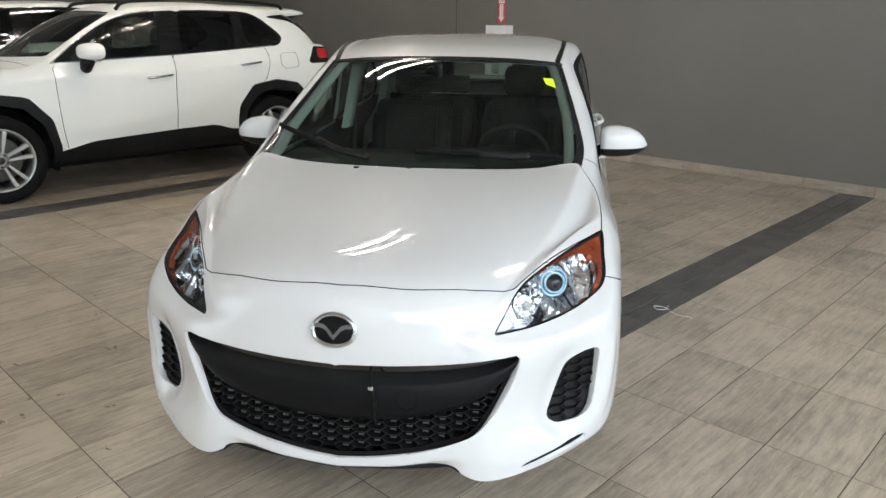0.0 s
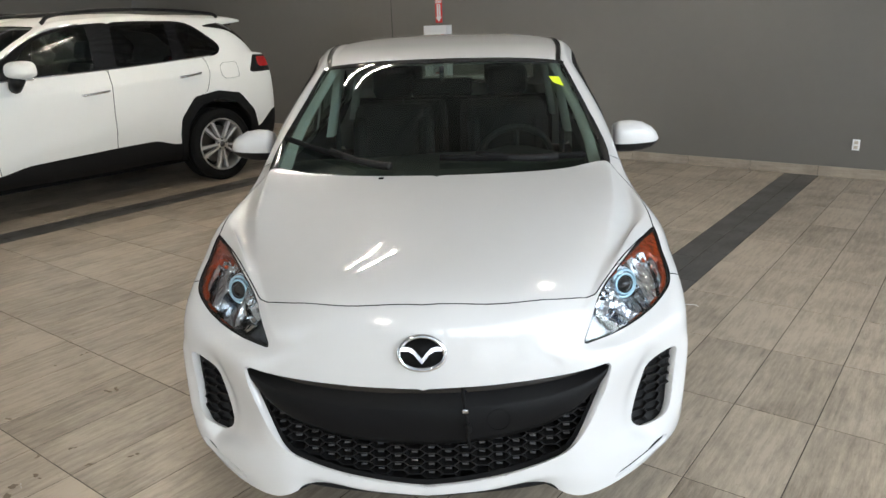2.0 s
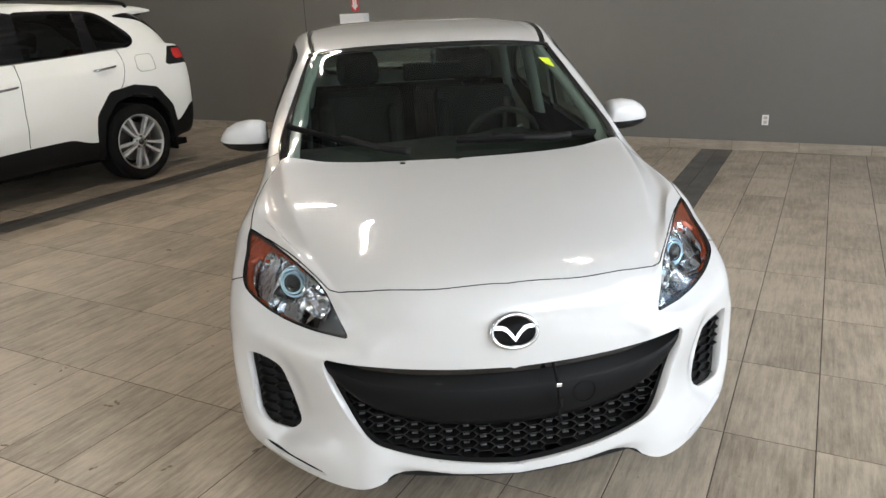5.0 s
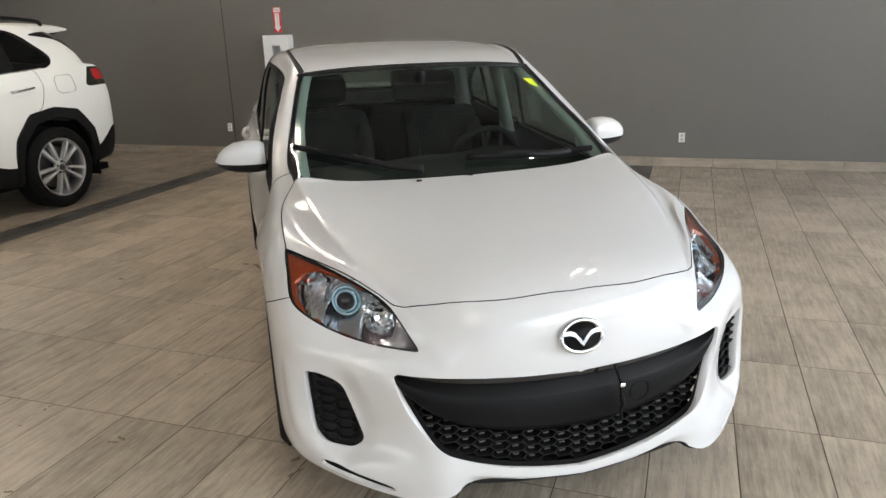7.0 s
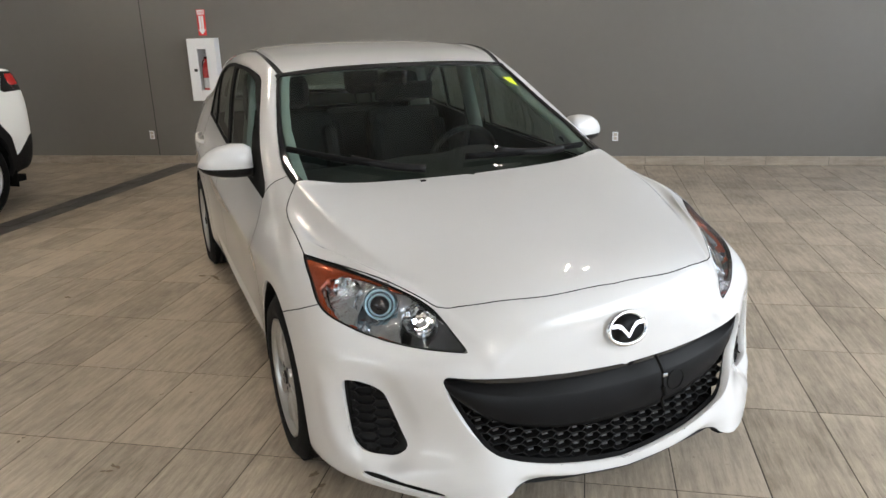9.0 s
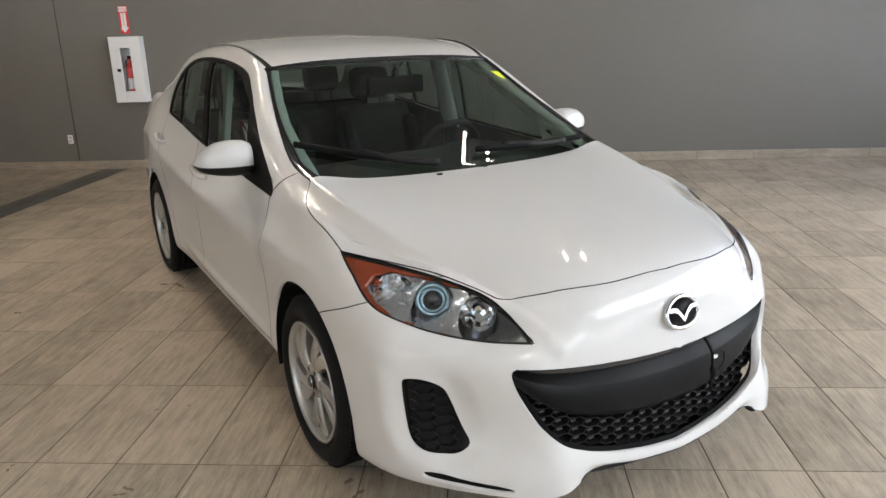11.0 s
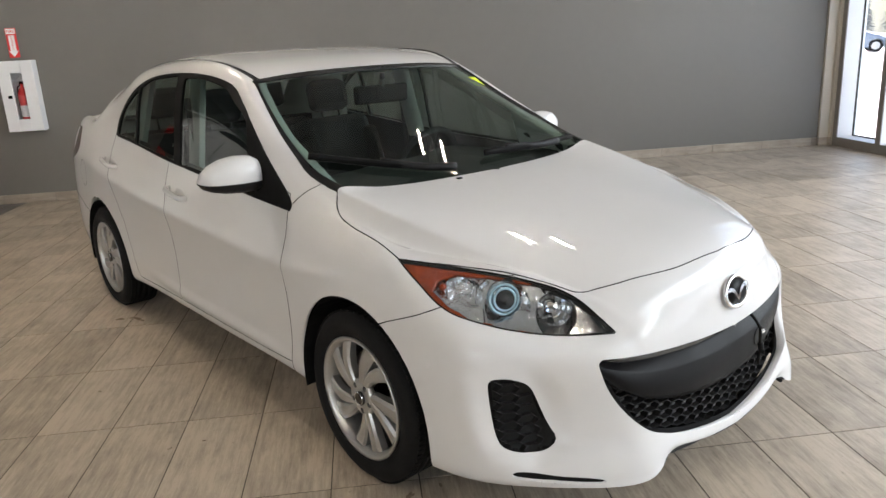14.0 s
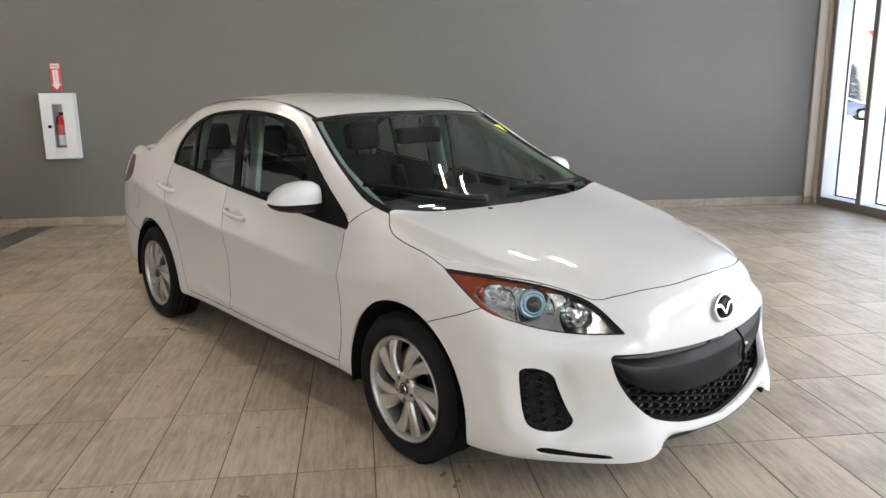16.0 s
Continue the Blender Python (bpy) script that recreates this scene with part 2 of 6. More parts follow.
RED_PANEL = material("hazed_red_panel", (0.56, 0.17, 0.17), 0.7, vary=0.1)
PINE = material("hazed_snowy_needles", (0.33, 0.35, 0.36), 0.8, vary=0.3)
CREAM = material("cream_cladding", (0.62, 0.58, 0.44), 0.7)
SILVER_PAINT = material("silver_paint", (0.45, 0.46, 0.47), 0.4, 0.4, coat=0.8)


# ---- mesh helpers ----
def part(name, bm, mat, parent=None, label="", smooth=False, m=None):
    """One mesh object out of a bmesh, under a thing or under a part."""
    me = bpy.data.meshes.new(name)
    bm.to_mesh(me)
    bm.free()
    for x in (mat if isinstance(mat, (list, tuple)) else [mat]):
        me.materials.append(x)
    if smooth:
        me.shade_smooth()
    ob = new(name, me)
    if parent:
        ob.parent = parent
    if m is not None:
        ob.matrix_local = m
    if label:
        ob["label"] = label
    return ob


def thing(name, label, category, m=None, group="", kind=""):
    ob = new(name)
    ob.empty_display_size = 0.1
    if m is not None:
        ob.matrix_world = m
    return tagged(ob, label, category, group, kind)


def box(bm, x0, x1, y0, y1, z0, z1, bevel=0.0, m=None):
    r = bmesh.ops.create_cube(bm, size=1)
    vs = r["verts"]
    for v in vs:
        v.co = Vector(((x0 + x1) / 2 + v.co.x * (x1 - x0), (y0 + y1) / 2 + v.co.y * (y1 - y0), (z0 + z1) / 2 + v.co.z * (z1 - z0)))
    if bevel:
        es = list({e for v in vs for e in v.link_edges})
        r2 = bmesh.ops.bevel(bm, geom=es, offset=bevel, segments=2, affect="EDGES", profile=0.5)
        vs = list({v for v in r2["verts"]} | {v for v in vs if v.is_valid})
    if m is not None:
        for v in vs:
            v.co = m @ v.co
    return bm


def boxed(name, dims, mat, parent=None, label="", bevel=0.0):
    return part(name, box(bmesh.new(), *dims, bevel), mat, parent, label)


def tube(bm, pts, r, n=8, closed=False, caps=True):
    """A round bar along points; r may be one radius or one for each point."""
    pts = [Vector(p) for p in pts]
    rs = r if isinstance(r, (list, tuple)) else [r] * len(pts)
    rings, up = [], None
    for i, p in enumerate(pts):
        a = pts[(i - 1) % len(pts)] if closed or i else p
        b = pts[(i + 1) % len(pts)] if closed or i < len(pts) - 1 else p
        d = (b - a).normalized()
        if up is None:
            up = d.orthogonal().normalized()
        s = d.cross(up).normalized()
        up = s.cross(d).normalized()
        rings.append([bm.verts.new(p + (s * math.cos(k * math.tau / n) + up * math.sin(k * math.tau / n)) * rs[i]) for k in range(n)])
    for i in range(len(rings) - (0 if closed else 1)):
        A, B = rings[i], rings[(i + 1) % len(rings)]
        for k in range(n):
            bm.faces.new((A[k], A[(k + 1) % n], B[(k + 1) % n], B[k]))
    if caps and not closed:
        bm.faces.new(rings[0][::-1]), bm.faces.new(rings[-1])
    return bm


def spun(bm, profile, n=48, axis="x", closed=False):
    """A turned form: profile of (distance along the axis, radius)."""
    rings = []
    for a, r in profile:
        ring = []
        for k in range(n):
            c, s = r * math.cos(k * math.tau / n), r * math.sin(k * math.tau / n)
            ring.append(bm.verts.new((a, c, s) if axis == "x" else (c, a, s) if axis == "y" else (c, s, a)))
        rings.append(ring)
    for i in range(len(rings) - (0 if closed else 1)):
        A, B = rings[i], rings[(i + 1) % len(rings)]
        for k in range(n):
            bm.faces.new((A[k], A[(k + 1) % n], B[(k + 1) % n], B[k]))
    bmesh.ops.recalc_face_normals(bm, faces=bm.faces)
    return bm


def prism(bm, outline, y0, y1, m=None):
    """An outline of (x, z) pushed along y."""
    A = [bm.verts.new((x, y0, z)) for x, z in outline]
    B = [bm.verts.new((x, y1, z)) for x, z in outline]
    n = len(A)
    bm.faces.new(A), bm.faces.new(B[::-1])
    for i in range(n):
        bm.faces.new((A[i], B[i], B[(i + 1) % n], A[(i + 1) % n]))
    bmesh.ops.recalc_face_normals(bm, faces=bm.faces)
    if m is not None:
        for v in A + B:
            v.co = m @ v.co
    return bm


def smooth_loop(pts, per=8, sharp=()):
    """A closed Catmull-Rom outline through points; those listed in sharp stay corners."""
    pts = [np.array(p, float) for p in pts]
    n, out = len(pts), []
    for i in range(n):
        p1, p2 = pts[i], pts[(i + 1) % n]
        t1 = (p2 - p1) if i in sharp else (p2 - pts[i - 1]) / 2
        t2 = (p2 - p1) if (i + 1) % n in sharp else (pts[(i + 2) % n] - p1) / 2
        for k in range(per):
            t = k / per
            out.append((2 * t**3 - 3 * t**2 + 1) * p1 + (t**3 - 2 * t**2 + t) * t1 + (-2 * t**3 + 3 * t**2) * p2 + (t**3 - t**2) * t2)
    return out


def spline(pts, per=8):
    """An open Catmull-Rom line through points."""
    pts = [np.array(p, float) for p in pts]
    n, out = len(pts), []
    for i in range(n - 1):
        p1, p2 = pts[i], pts[i + 1]
        t1 = (p2 - pts[i - 1]) / 2 if i else p2 - p1
        t2 = (pts[i + 2] - p1) / 2 if i < n - 2 else p2 - p1
        for k in range(per):
            t = k / per
            out.append((2 * t**3 - 3 * t**2 + 1) * p1 + (t**3 - 2 * t**2 + t) * t1 + (-2 * t**3 + 3 * t**2) * p2 + (t**3 - t**2) * t2)
    return out + [pts[-1]]


# ---- the showroom ----
WALL_TURN = -0.4
BACK = pose(-0.3, NORTH, 0, 0, 0, WALL_TURN) @ pose(0.3, 0, 0)   # the back wall's own axes: x along it, y = 0 on its face


def room():
    bm = box(bmesh.new(), WEST - 0.6, EAST + 0.02, 0.0, 0.25, 0, CEILING)
    w = part("wall_north", bm, WALL, m=BACK)
    tagged(w, "smooth dark taupe painted back wall", "wall", kind="structure")
    boxed("wall_joint", (-6.944, -6.936, -0.002, 0.01, 0.1, CEILING), GASKET, w)
    # skirting of cut porcelain tiles
    base = tagged(part("baseboard", box(bmesh.new(), WEST, EAST - 0.16, -0.008, 0.0, 0.0, 0.098), GROUT, m=BACK), "beige porcelain tile skirting along the back wall", "baseboard", kind="structure")
    x = -0.251 - 20 * 0.64
    while x < EAST - 0.80:
        boxed("skirting_tile", (x + 0.002, x + 0.638, -0.014, -0.002, 0.002, 0.1), TILE_EDGE, base, bevel=0.0015)
        x += 0.64
    boxed("skirting_tile", (x + 0.002, EAST - 0.165, -0.014, -0.002, 0.002, 0.1), TILE_EDGE, base, bevel=0.0015)
    tagged(boxed("wall_west", (WEST - 0.2, WEST, SOUTH, NORTH, 0, CEILING), WALL), "dark taupe wall that closes the showroom", "wall", kind="structure")
    # ceiling: corrugated steel deck
    bm = bmesh.new()
    n = 160
    rows = []
    for i in range(n + 1):
        y = SOUTH - 0.3 + (NORTH + 0.9 - SOUTH) * i / n
        z = CEILING + (0.05 if i % 4 in (1, 2) else 0.0)
        rows.append([bm.verts.new((x, y, z)) for x in (WEST, EAST)])
    for a, b in zip(rows, rows[1:]):
        bm.faces.new((a[0], b[0], b[1], a[1]))
    tagged(part("ceiling", bm, DECK), "corrugated dull steel roof deck", "ceiling", kind="structure")
    for k in range(16):
        joist = thing("roof_joist", "pale painted open-web steel roof joist under the deck", "joist", pose(2.07 - 0.93 * k, 0, 0), "roof joists")
        for z, nm in ((CEILING - 0.03, "top_chord"), (CEILING - 0.52, "bottom_chord")):
            for dx in (-0.04, 0.04):
                boxed(nm, (dx - 0.022, dx + 0.022, SOUTH, NORTH, z - 0.022, z + 0.022), STEEL_PALE, joist)
        bm = bmesh.new()
        pts = [(0, SOUTH + 0.3 + j * 0.55, CEILING - (0.05 if j % 2 else 0.5)) for j in range(int((NORTH - SOUTH) / 0.55))]
        tube(bm, pts, 0.014, 6)
        part("web", bm, STEEL_PALE, joist)


room()


def ceiling_light(x, y, z=3.93, length=1.2):
    """A hung high-bay fitting with two fluorescent tubes in two bright troughs."""
    t = thing("ceiling_light", "white suspended twin-tube fluorescent high-bay fitting, lit, of a partly added set", "ceiling light", pose(x, y, z), "ceiling lights")
    h = length / 2
    for s in (-0.15, 0.15):
        bm = prism(bmesh.new(), [(s - 0.026, 0.004), (s - 0.022, 0.05), (s + 0.022, 0.05), (s + 0.026, 0.004), (s + 0.023, 0.003), (s + 0.019, 0.042), (s - 0.019, 0.042), (s - 0.023, 0.003)], -h, h)
        part("reflector", bm, WHITE, t)
        part("tube", tube(bmesh.new(), [(s, -h + 0.03, 0.012), (s, h - 0.03, 0.012)], 0.011, 10), TUBE, t, "glowing warm-white tube")
    boxed("ballast_box", (-0.06, 0.06, -h, h, 0.056, 0.11), WHITE, t)
    for yy in (-h + 0.15, h - 0.15):
        part("hanger", tube(bmesh.new(), [(0, yy, 0.11), (0, yy, CEILING - z)], 0.004, 5), STEEL_DARK, t)
    return t


# the first two are known by their reflections; the other four are added for light
for lx, ly, long in ((-1.02, 4.42, 0.55), (-4.75, 4.1, 1.1), (-8.5, 4.1, 1.1), (-1.08, -2.5, 1.1), (-4.75, -2.5, 1.1), (-8.5, -2.5, 1.1)):
    ceiling_light(lx, ly, length=long)


def glazed_wall(name, length, m, bays, label):
    """A shopfront of white aluminium: local x along it, y = 0 its inner face, y > 0 outside."""
    H, D = 4.0, 0.25
    t = tagged(new(name), label, "window", kind="structure")
    t.matrix_world = m
    boxed("window_sill", (0, length, 0.012, D, 0, 0.11), ALU, t, bevel=0.004)
    # the caps carry the room side's shade in their colour
    boxed("sill_cap", (0, length, -0.004, 0.012, 0, 0.108), SHADED_ALU, t)
    boxed("window_frame", (0, length, 0.0, D, H, H + 0.12), ALU, t)
    for b in bays:
        boxed("window_frame", (b - 0.0365, b + 0.0365, 0.008, D, 0.11, H), ALU, t, bevel=0.003)
        boxed("frame_cap", (b - 0.038, b + 0.038, -0.004, 0.008, 0.108, H), SHADED_ALU, t)
        for s in (-1, 1):
            boxed("gasket", (b + s * 0.036 - 0.008, b + s * 0.036 + 0.008, D - 0.05, D - 0.03, 0.11, H), GASKET, t)
    for a, b in zip(bays, bays[1:]):
        p = boxed("pane", (a + 0.03, b - 0.03, D - 0.044, D - 0.036, 0.11, H), WINDOW, t)
        p.visible_shadow = False
        boxed("gasket", (a + 0.03, b - 0.03, D - 0.05, D - 0.03, 0.11, 0.125), GASKET, t)
    boxed("header_wall", (0, length, 0.0, 0.2, H + 0.12, CEILING + 0.1), BEIGE, t)
    return t


glazed_wall("window_1", 16.0, pose(EAST, 7.66, 0, 0, 0, -90), [0.04, 0.795] + [0.795 + 1.40 * k for k in range(1, 11)], "tall white aluminium shopfront glazing looking onto snow")
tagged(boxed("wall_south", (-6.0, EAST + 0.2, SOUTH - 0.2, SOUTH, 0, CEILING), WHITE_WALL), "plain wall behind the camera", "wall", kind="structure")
# unseen glazing, added as an opening for the south fill lamp
glazed_wall("added_window", 7.0, pose(-6.0, SOUTH, 0, 0, 0, 180), [0.04 + 1.384 * k for k in range(6)], "unseen shopfront glazing, added for the south fill light")
# corner pier between the back wall and the glazing
pier = tagged(boxed("pillar", (EAST - 0.154, EAST + 0.2, 7.695, NORTH + 0.16, 0, CEILING), BEIGE), "beige painted corner pier beside the glazing", "pillar", kind="structure")
boxed("return", (EAST - 0.040, EAST + 0.2, 7.655, 7.696, 0, CEILING), BEIGE, pier)
boxed("baseboard", (EAST - 0.165, EAST - 0.04, 7.683, 7.699, 0, 0.1), TILE_EDGE, pier)
boxed("baseboard", (EAST - 0.052, EAST - 0.03, 7.643, 7.69, 0, 0.1), TILE_EDGE, pier)


def wall_plate(x, z, label):
    t = thing("wall_socket", label, "socket", BACK @ pose(x, 0, z), "sockets")
    boxed("plate", (-0.032, 0.032, -0.007, 0.001, -0.052, 0.052), WHITE, t, bevel=0.003)
    for dz in (-0.022, 0.022):
        boxed("outlet_face", (-0.017, 0.017, -0.01, -0.006, dz - 0.015, dz + 0.015), BEIGE, t, bevel=0.003)
    return t


wall_plate(-1.232, 0.323, "white duplex wall socket on the taupe wall")
wall_plate(-7.01, 0.365, "white duplex wall socket near a wall joint")


def fire_cabinet():
    t = thing("fire_extinguisher_cabinet", "white steel wall cabinet with a narrow glazed slot", "fire cabinet", BACK @ pose(-6.124, 0, 1.163))
    w, h, d = 0.18, 0.367, 0.10
    bm = bmesh.new()
    for x0, x1, z0, z1 in ((-w, -w + 0.02, -h, h), (w - 0.02, w, -h, h), (-w + 0.02, w - 0.02, -h, -h + 0.02), (-w + 0.02, w - 0.02, h - 0.02, h)):
        box(bm, x0, x1, -d, 0, z0, z1)
    part("cabinet_body", bm, WHITE, t)
    boxed("back_panel", (-w + 0.02, w - 0.02, -0.006, 0.0, -h + 0.02, h - 0.02), WHITE, t)
    sx0, sx1, sz0, sz1 = -0.06, 0.06, -0.24, 0.24
    bm = bmesh.new()
    for x0, x1, z0, z1 in ((-w, sx0, -h, h), (sx1, w, -h, h), (sx0, sx1, -h, sz0), (sx0, sx1, sz1, h)):
        box(bm, x0, x1, -d - 0.022, -d, z0, z1, 0.002)
    door = part("door", bm, WHITE, t)
    p = boxed("pane", (sx0, sx1, -d - 0.014, -d - 0.01, sz0, sz1), LENS, door)
    p.visible_shadow = False
    boxed("latch", (-0.115, -0.075, -d - 0.03, -d - 0.02, -0.02, 0.012), MATT_BLACK, door, "small black latch")
    e = thing("fire_extinguisher", "red fire extinguisher with black hose inside the cabinet", "extinguisher", BACK @ pose(-6.116, -0.052, 0.816))
    part("cylinder", spun(bmesh.new(), [(0, 0.02), (0.005, 0.049), (0.36, 0.051), (0.42, 0.03), (0.44, 0.014), (0.47, 0.014), (0.47, 0.0)], 24, "z"), RED, e, smooth=True)
    part("label_band", spun(bmesh.new(), [(0.13, 0.0515), (0.25, 0.0517)], 24, "z"), WHITE, e, "white instruction label")
    boxed("lever", (-0.02, 0.055, -0.012, 0.012, 0.47, 0.5), MATT_BLACK, e, bevel=0.004)
    part("hose", tube(bmesh.new(), [(-0.01, 0, 0.47), (-0.045, 0, 0.44), (-0.05, -0.01, 0.3), (-0.048, -0.01, 0.12)], 0.008, 6), MATT_BLACK, e)


fire_cabinet()


def fire_sign():
    t = thing("fire_sign", "red and white sign with a white downward arrow above the cabinet", "sign", BACK @ pose(-6.14, -0.001, 1.712) @ Matrix.Diagonal((1, 1, 0.91, 1)))
    boxed("sign_board", (-0.053, 0.053, -0.004, 0.001, -0.165, 0.165), RED, t)
    bm = bmesh.new()
    prism(bm, [(-0.03, 0.085), (-0.03, -0.09), (-0.05, -0.09), (0.0, -0.155), (0.05, -0.09), (0.03, -0.09), (0.03, 0.085)], -0.0055, -0.0035)
    part("arrow", bm, WHITE, t, "white arrow")
    boxed("word_band", (-0.047, 0.047, -0.0055, -0.0035, 0.1, 0.158), WHITE, t)
    for text, size, loc, spin in (("FIRE", 0.048, (0, -0.0058, 0.112), 0), ("EXTINGUISHER", 0.023, (0.008, -0.0058, -0.0), 90)):
        c = bpy.data.curves.new("lettering", "FONT")
        c.body, c.size, c.align_x, c.extrude = text, size, "CENTER", 0.0002
        c.materials.append(RED)
        o = new("lettering", c)
        o.parent = t
        o.matrix_local = pose(*loc, 90, 0, 0) @ pose(0, 0, 0, 0, 0, spin)


fire_sign()


# ---- car bodywork: a smooth skin from a few sections, cut into panels along their seams ----
def skin(front, side, hood, screen, rail, waist, roof, back_glass, deck, rear, level, creases=()):
    """A closed body skin. front[j][k]: rows up the nose, from the middle to the corner; side[i][j]: sections along the flank
    (the first one is the nose's corner); hood[i][k], screen[k], roof[i][k], back_glass[k], deck[i][k] and rear[j][k] likewise."""
    pts, ids, faces = [], {}, []

    def vid(p, mirrored):
        x, y, z = p
        x = -x if mirrored else x
        key = (round(x, 4) + 0.0, round(y, 4), round(z, 4))
        if key not in ids:
            ids[key] = len(pts)
            pts.append((x, y, z))
        return ids[key]

    def grid(rows):
        for a, b in zip(rows, rows[1:]):
            for i in range(len(a) - 1):
                for mir in (False, True):
                    f = [vid(p, mir) for p in (a[i], a[i + 1], b[i + 1], b[i])]
                    faces.append(f[::-1] if mir else f)

    J = len(front) - 1
    nose = [front[j] + [side[0][j]] for j in range(J + 1)]
    grid(nose)
    grid([list(c) for c in zip(*side)])
    top = [nose[J]] + [hood[i] + [side[i + 1][J]] for i in range(len(hood))]
    grid(top)
    c, d = len(hood), len(side) - 1 - len(deck) + 1
    belt = [s[J] for s in side[c:d + 1]]
    grid([belt, waist, rail])
    grid([top[-1], screen + [waist[0]], roof[0] + [rail[0]]])
    grid([roof[i] + [rail[i]] for i in range(len(roof))])
    grid([roof[-1] + [rail[-1]], back_glass + [waist[-1]], deck[0] + [belt[-1]]])
    tail = [deck[i] + [side[d + i][J]] for i in range(len(deck))]
    grid(tail)
    grid([rear[j] + [side[-1][j]] for j in range(len(rear))] + [tail[-1]])
    want = np.array(pts)
    cage = want.copy()
    me = bpy.data.meshes.new("cage")
    me.from_pydata(pts, [], faces)
    bm = bmesh.new()
    bm.from_mesh(me)
    bmesh.ops.recalc_face_normals(bm, faces=bm.faces)
    bm.to_mesh(me)
    bm.free()
    if creases:
        sharp = {}
        for line, w in creases:
            for mir in (False, True):
                c_ = [vid(p, mir) for p in line]
                for a, b in zip(c_, c_[1:]):
                    sharp[(min(a, b), max(a, b))] = w
        at = me.attributes.new("crease_edge", "FLOAT", "EDGE")
        for e in me.edges:
            at.data[e.index].value = sharp.get(tuple(sorted(e.vertices)), 0.0)
    ob = new("cage", me)
    mod = ob.modifiers.new("smooth", "SUBSURF")
    mod.use_limit_surface, mod.levels, mod.quality = True, 1, 3

    def limit():
        me.vertices.foreach_set("co", cage.ravel())
        me.update()
        bpy.context.view_layer.update()
        ev = ob.evaluated_get(bpy.context.evaluated_depsgraph_get())
        got = ev.to_mesh()
        co = np.empty(len(got.vertices) * 3)
        got.vertices.foreach_get("co", co)
        fs = [list(p.vertices) for p in got.polygons] if mod.levels > 1 else None
        nn = np.array([v.vector[:] for v in got.vertex_normals]) if mod.levels > 1 else None
        ev.to_mesh_clear()
        return co.reshape(-1, 3), fs, nn

    for _ in range(9):      # pull the cage until the smooth skin runs through the sections
        co, _f, _n = limit()
        cage += 0.85 * (want - co[:len(want)])
    mod.levels = level
    co, fs, nn = limit()
    bpy.data.objects.remove(ob)
    bpy.data.meshes.remove(me)
    if (nn * (co - np.array([0, co[:, 1].mean(), 0.6]))).sum() < 0:
        nn, fs = -nn, [f[::-1] for f in fs]
    return {"v": co, "n": nn, "f": fs, "tag": ["body"] * len(fs)}


def crest(sk, line, width, height, sharp=0.5, inner=None):
    """Raises a ridge (or sinks a groove) along a line over the skin, on both flanks, fading at its ends. inner: its width towards the middle."""
    V, N = sk["v"], sk["n"]
    A = np.abs(V * [1, 0, 0]) + V * [0, 1, 1]
    L = np.array(spline([tuple(p) for p in line], 6), float)
    best, along, lx = np.full(len(V), 1e9), np.zeros(len(V)), np.zeros(len(V))
    for i, (a, b) in enumerate(zip(L, L[1:])):
        ab = b - a
        t = np.clip(((A - a) @ ab) / (ab @ ab), 0, 1)
        d = np.linalg.norm(A - a - t[:, None] * ab, axis=1)
        near = d < best
        best[near], along[near], lx[near] = d[near], ((i + t) / (len(L) - 1))[near], (a[0] + t * ab[0])[near]
    w = np.clip(1 - best / np.where(A[:, 0] < lx, inner or width, width), 0, 1)
    fade = np.clip(np.minimum(along, 1 - along) / 0.22, 0, 1)
    fade = fade * fade * (3 - 2 * fade)
    V += N * (height * fade * (sharp * w + (1 - sharp) * w * w * (3 - 2 * w)))[:, None]


def relight(sk):
    """New normals for a skin whose points have moved."""
    V, n = sk["v"], np.zeros_like(sk["n"])
    F = np.array([f if len(f) == 4 else list(f) + [f[-1]] for f in sk["f"]])
    fn = np.cross(V[F[:, 2]] - V[F[:, 0]], V[F[:, 3]] - V[F[:, 1]])
    for k in range(4):
        np.add.at(n, F[:, k], fn)
    n /= np.linalg.norm(n, axis=1)[:, None] + 1e-12
    sk["n"] = n if (n * sk["n"]).sum() > 0 else -n


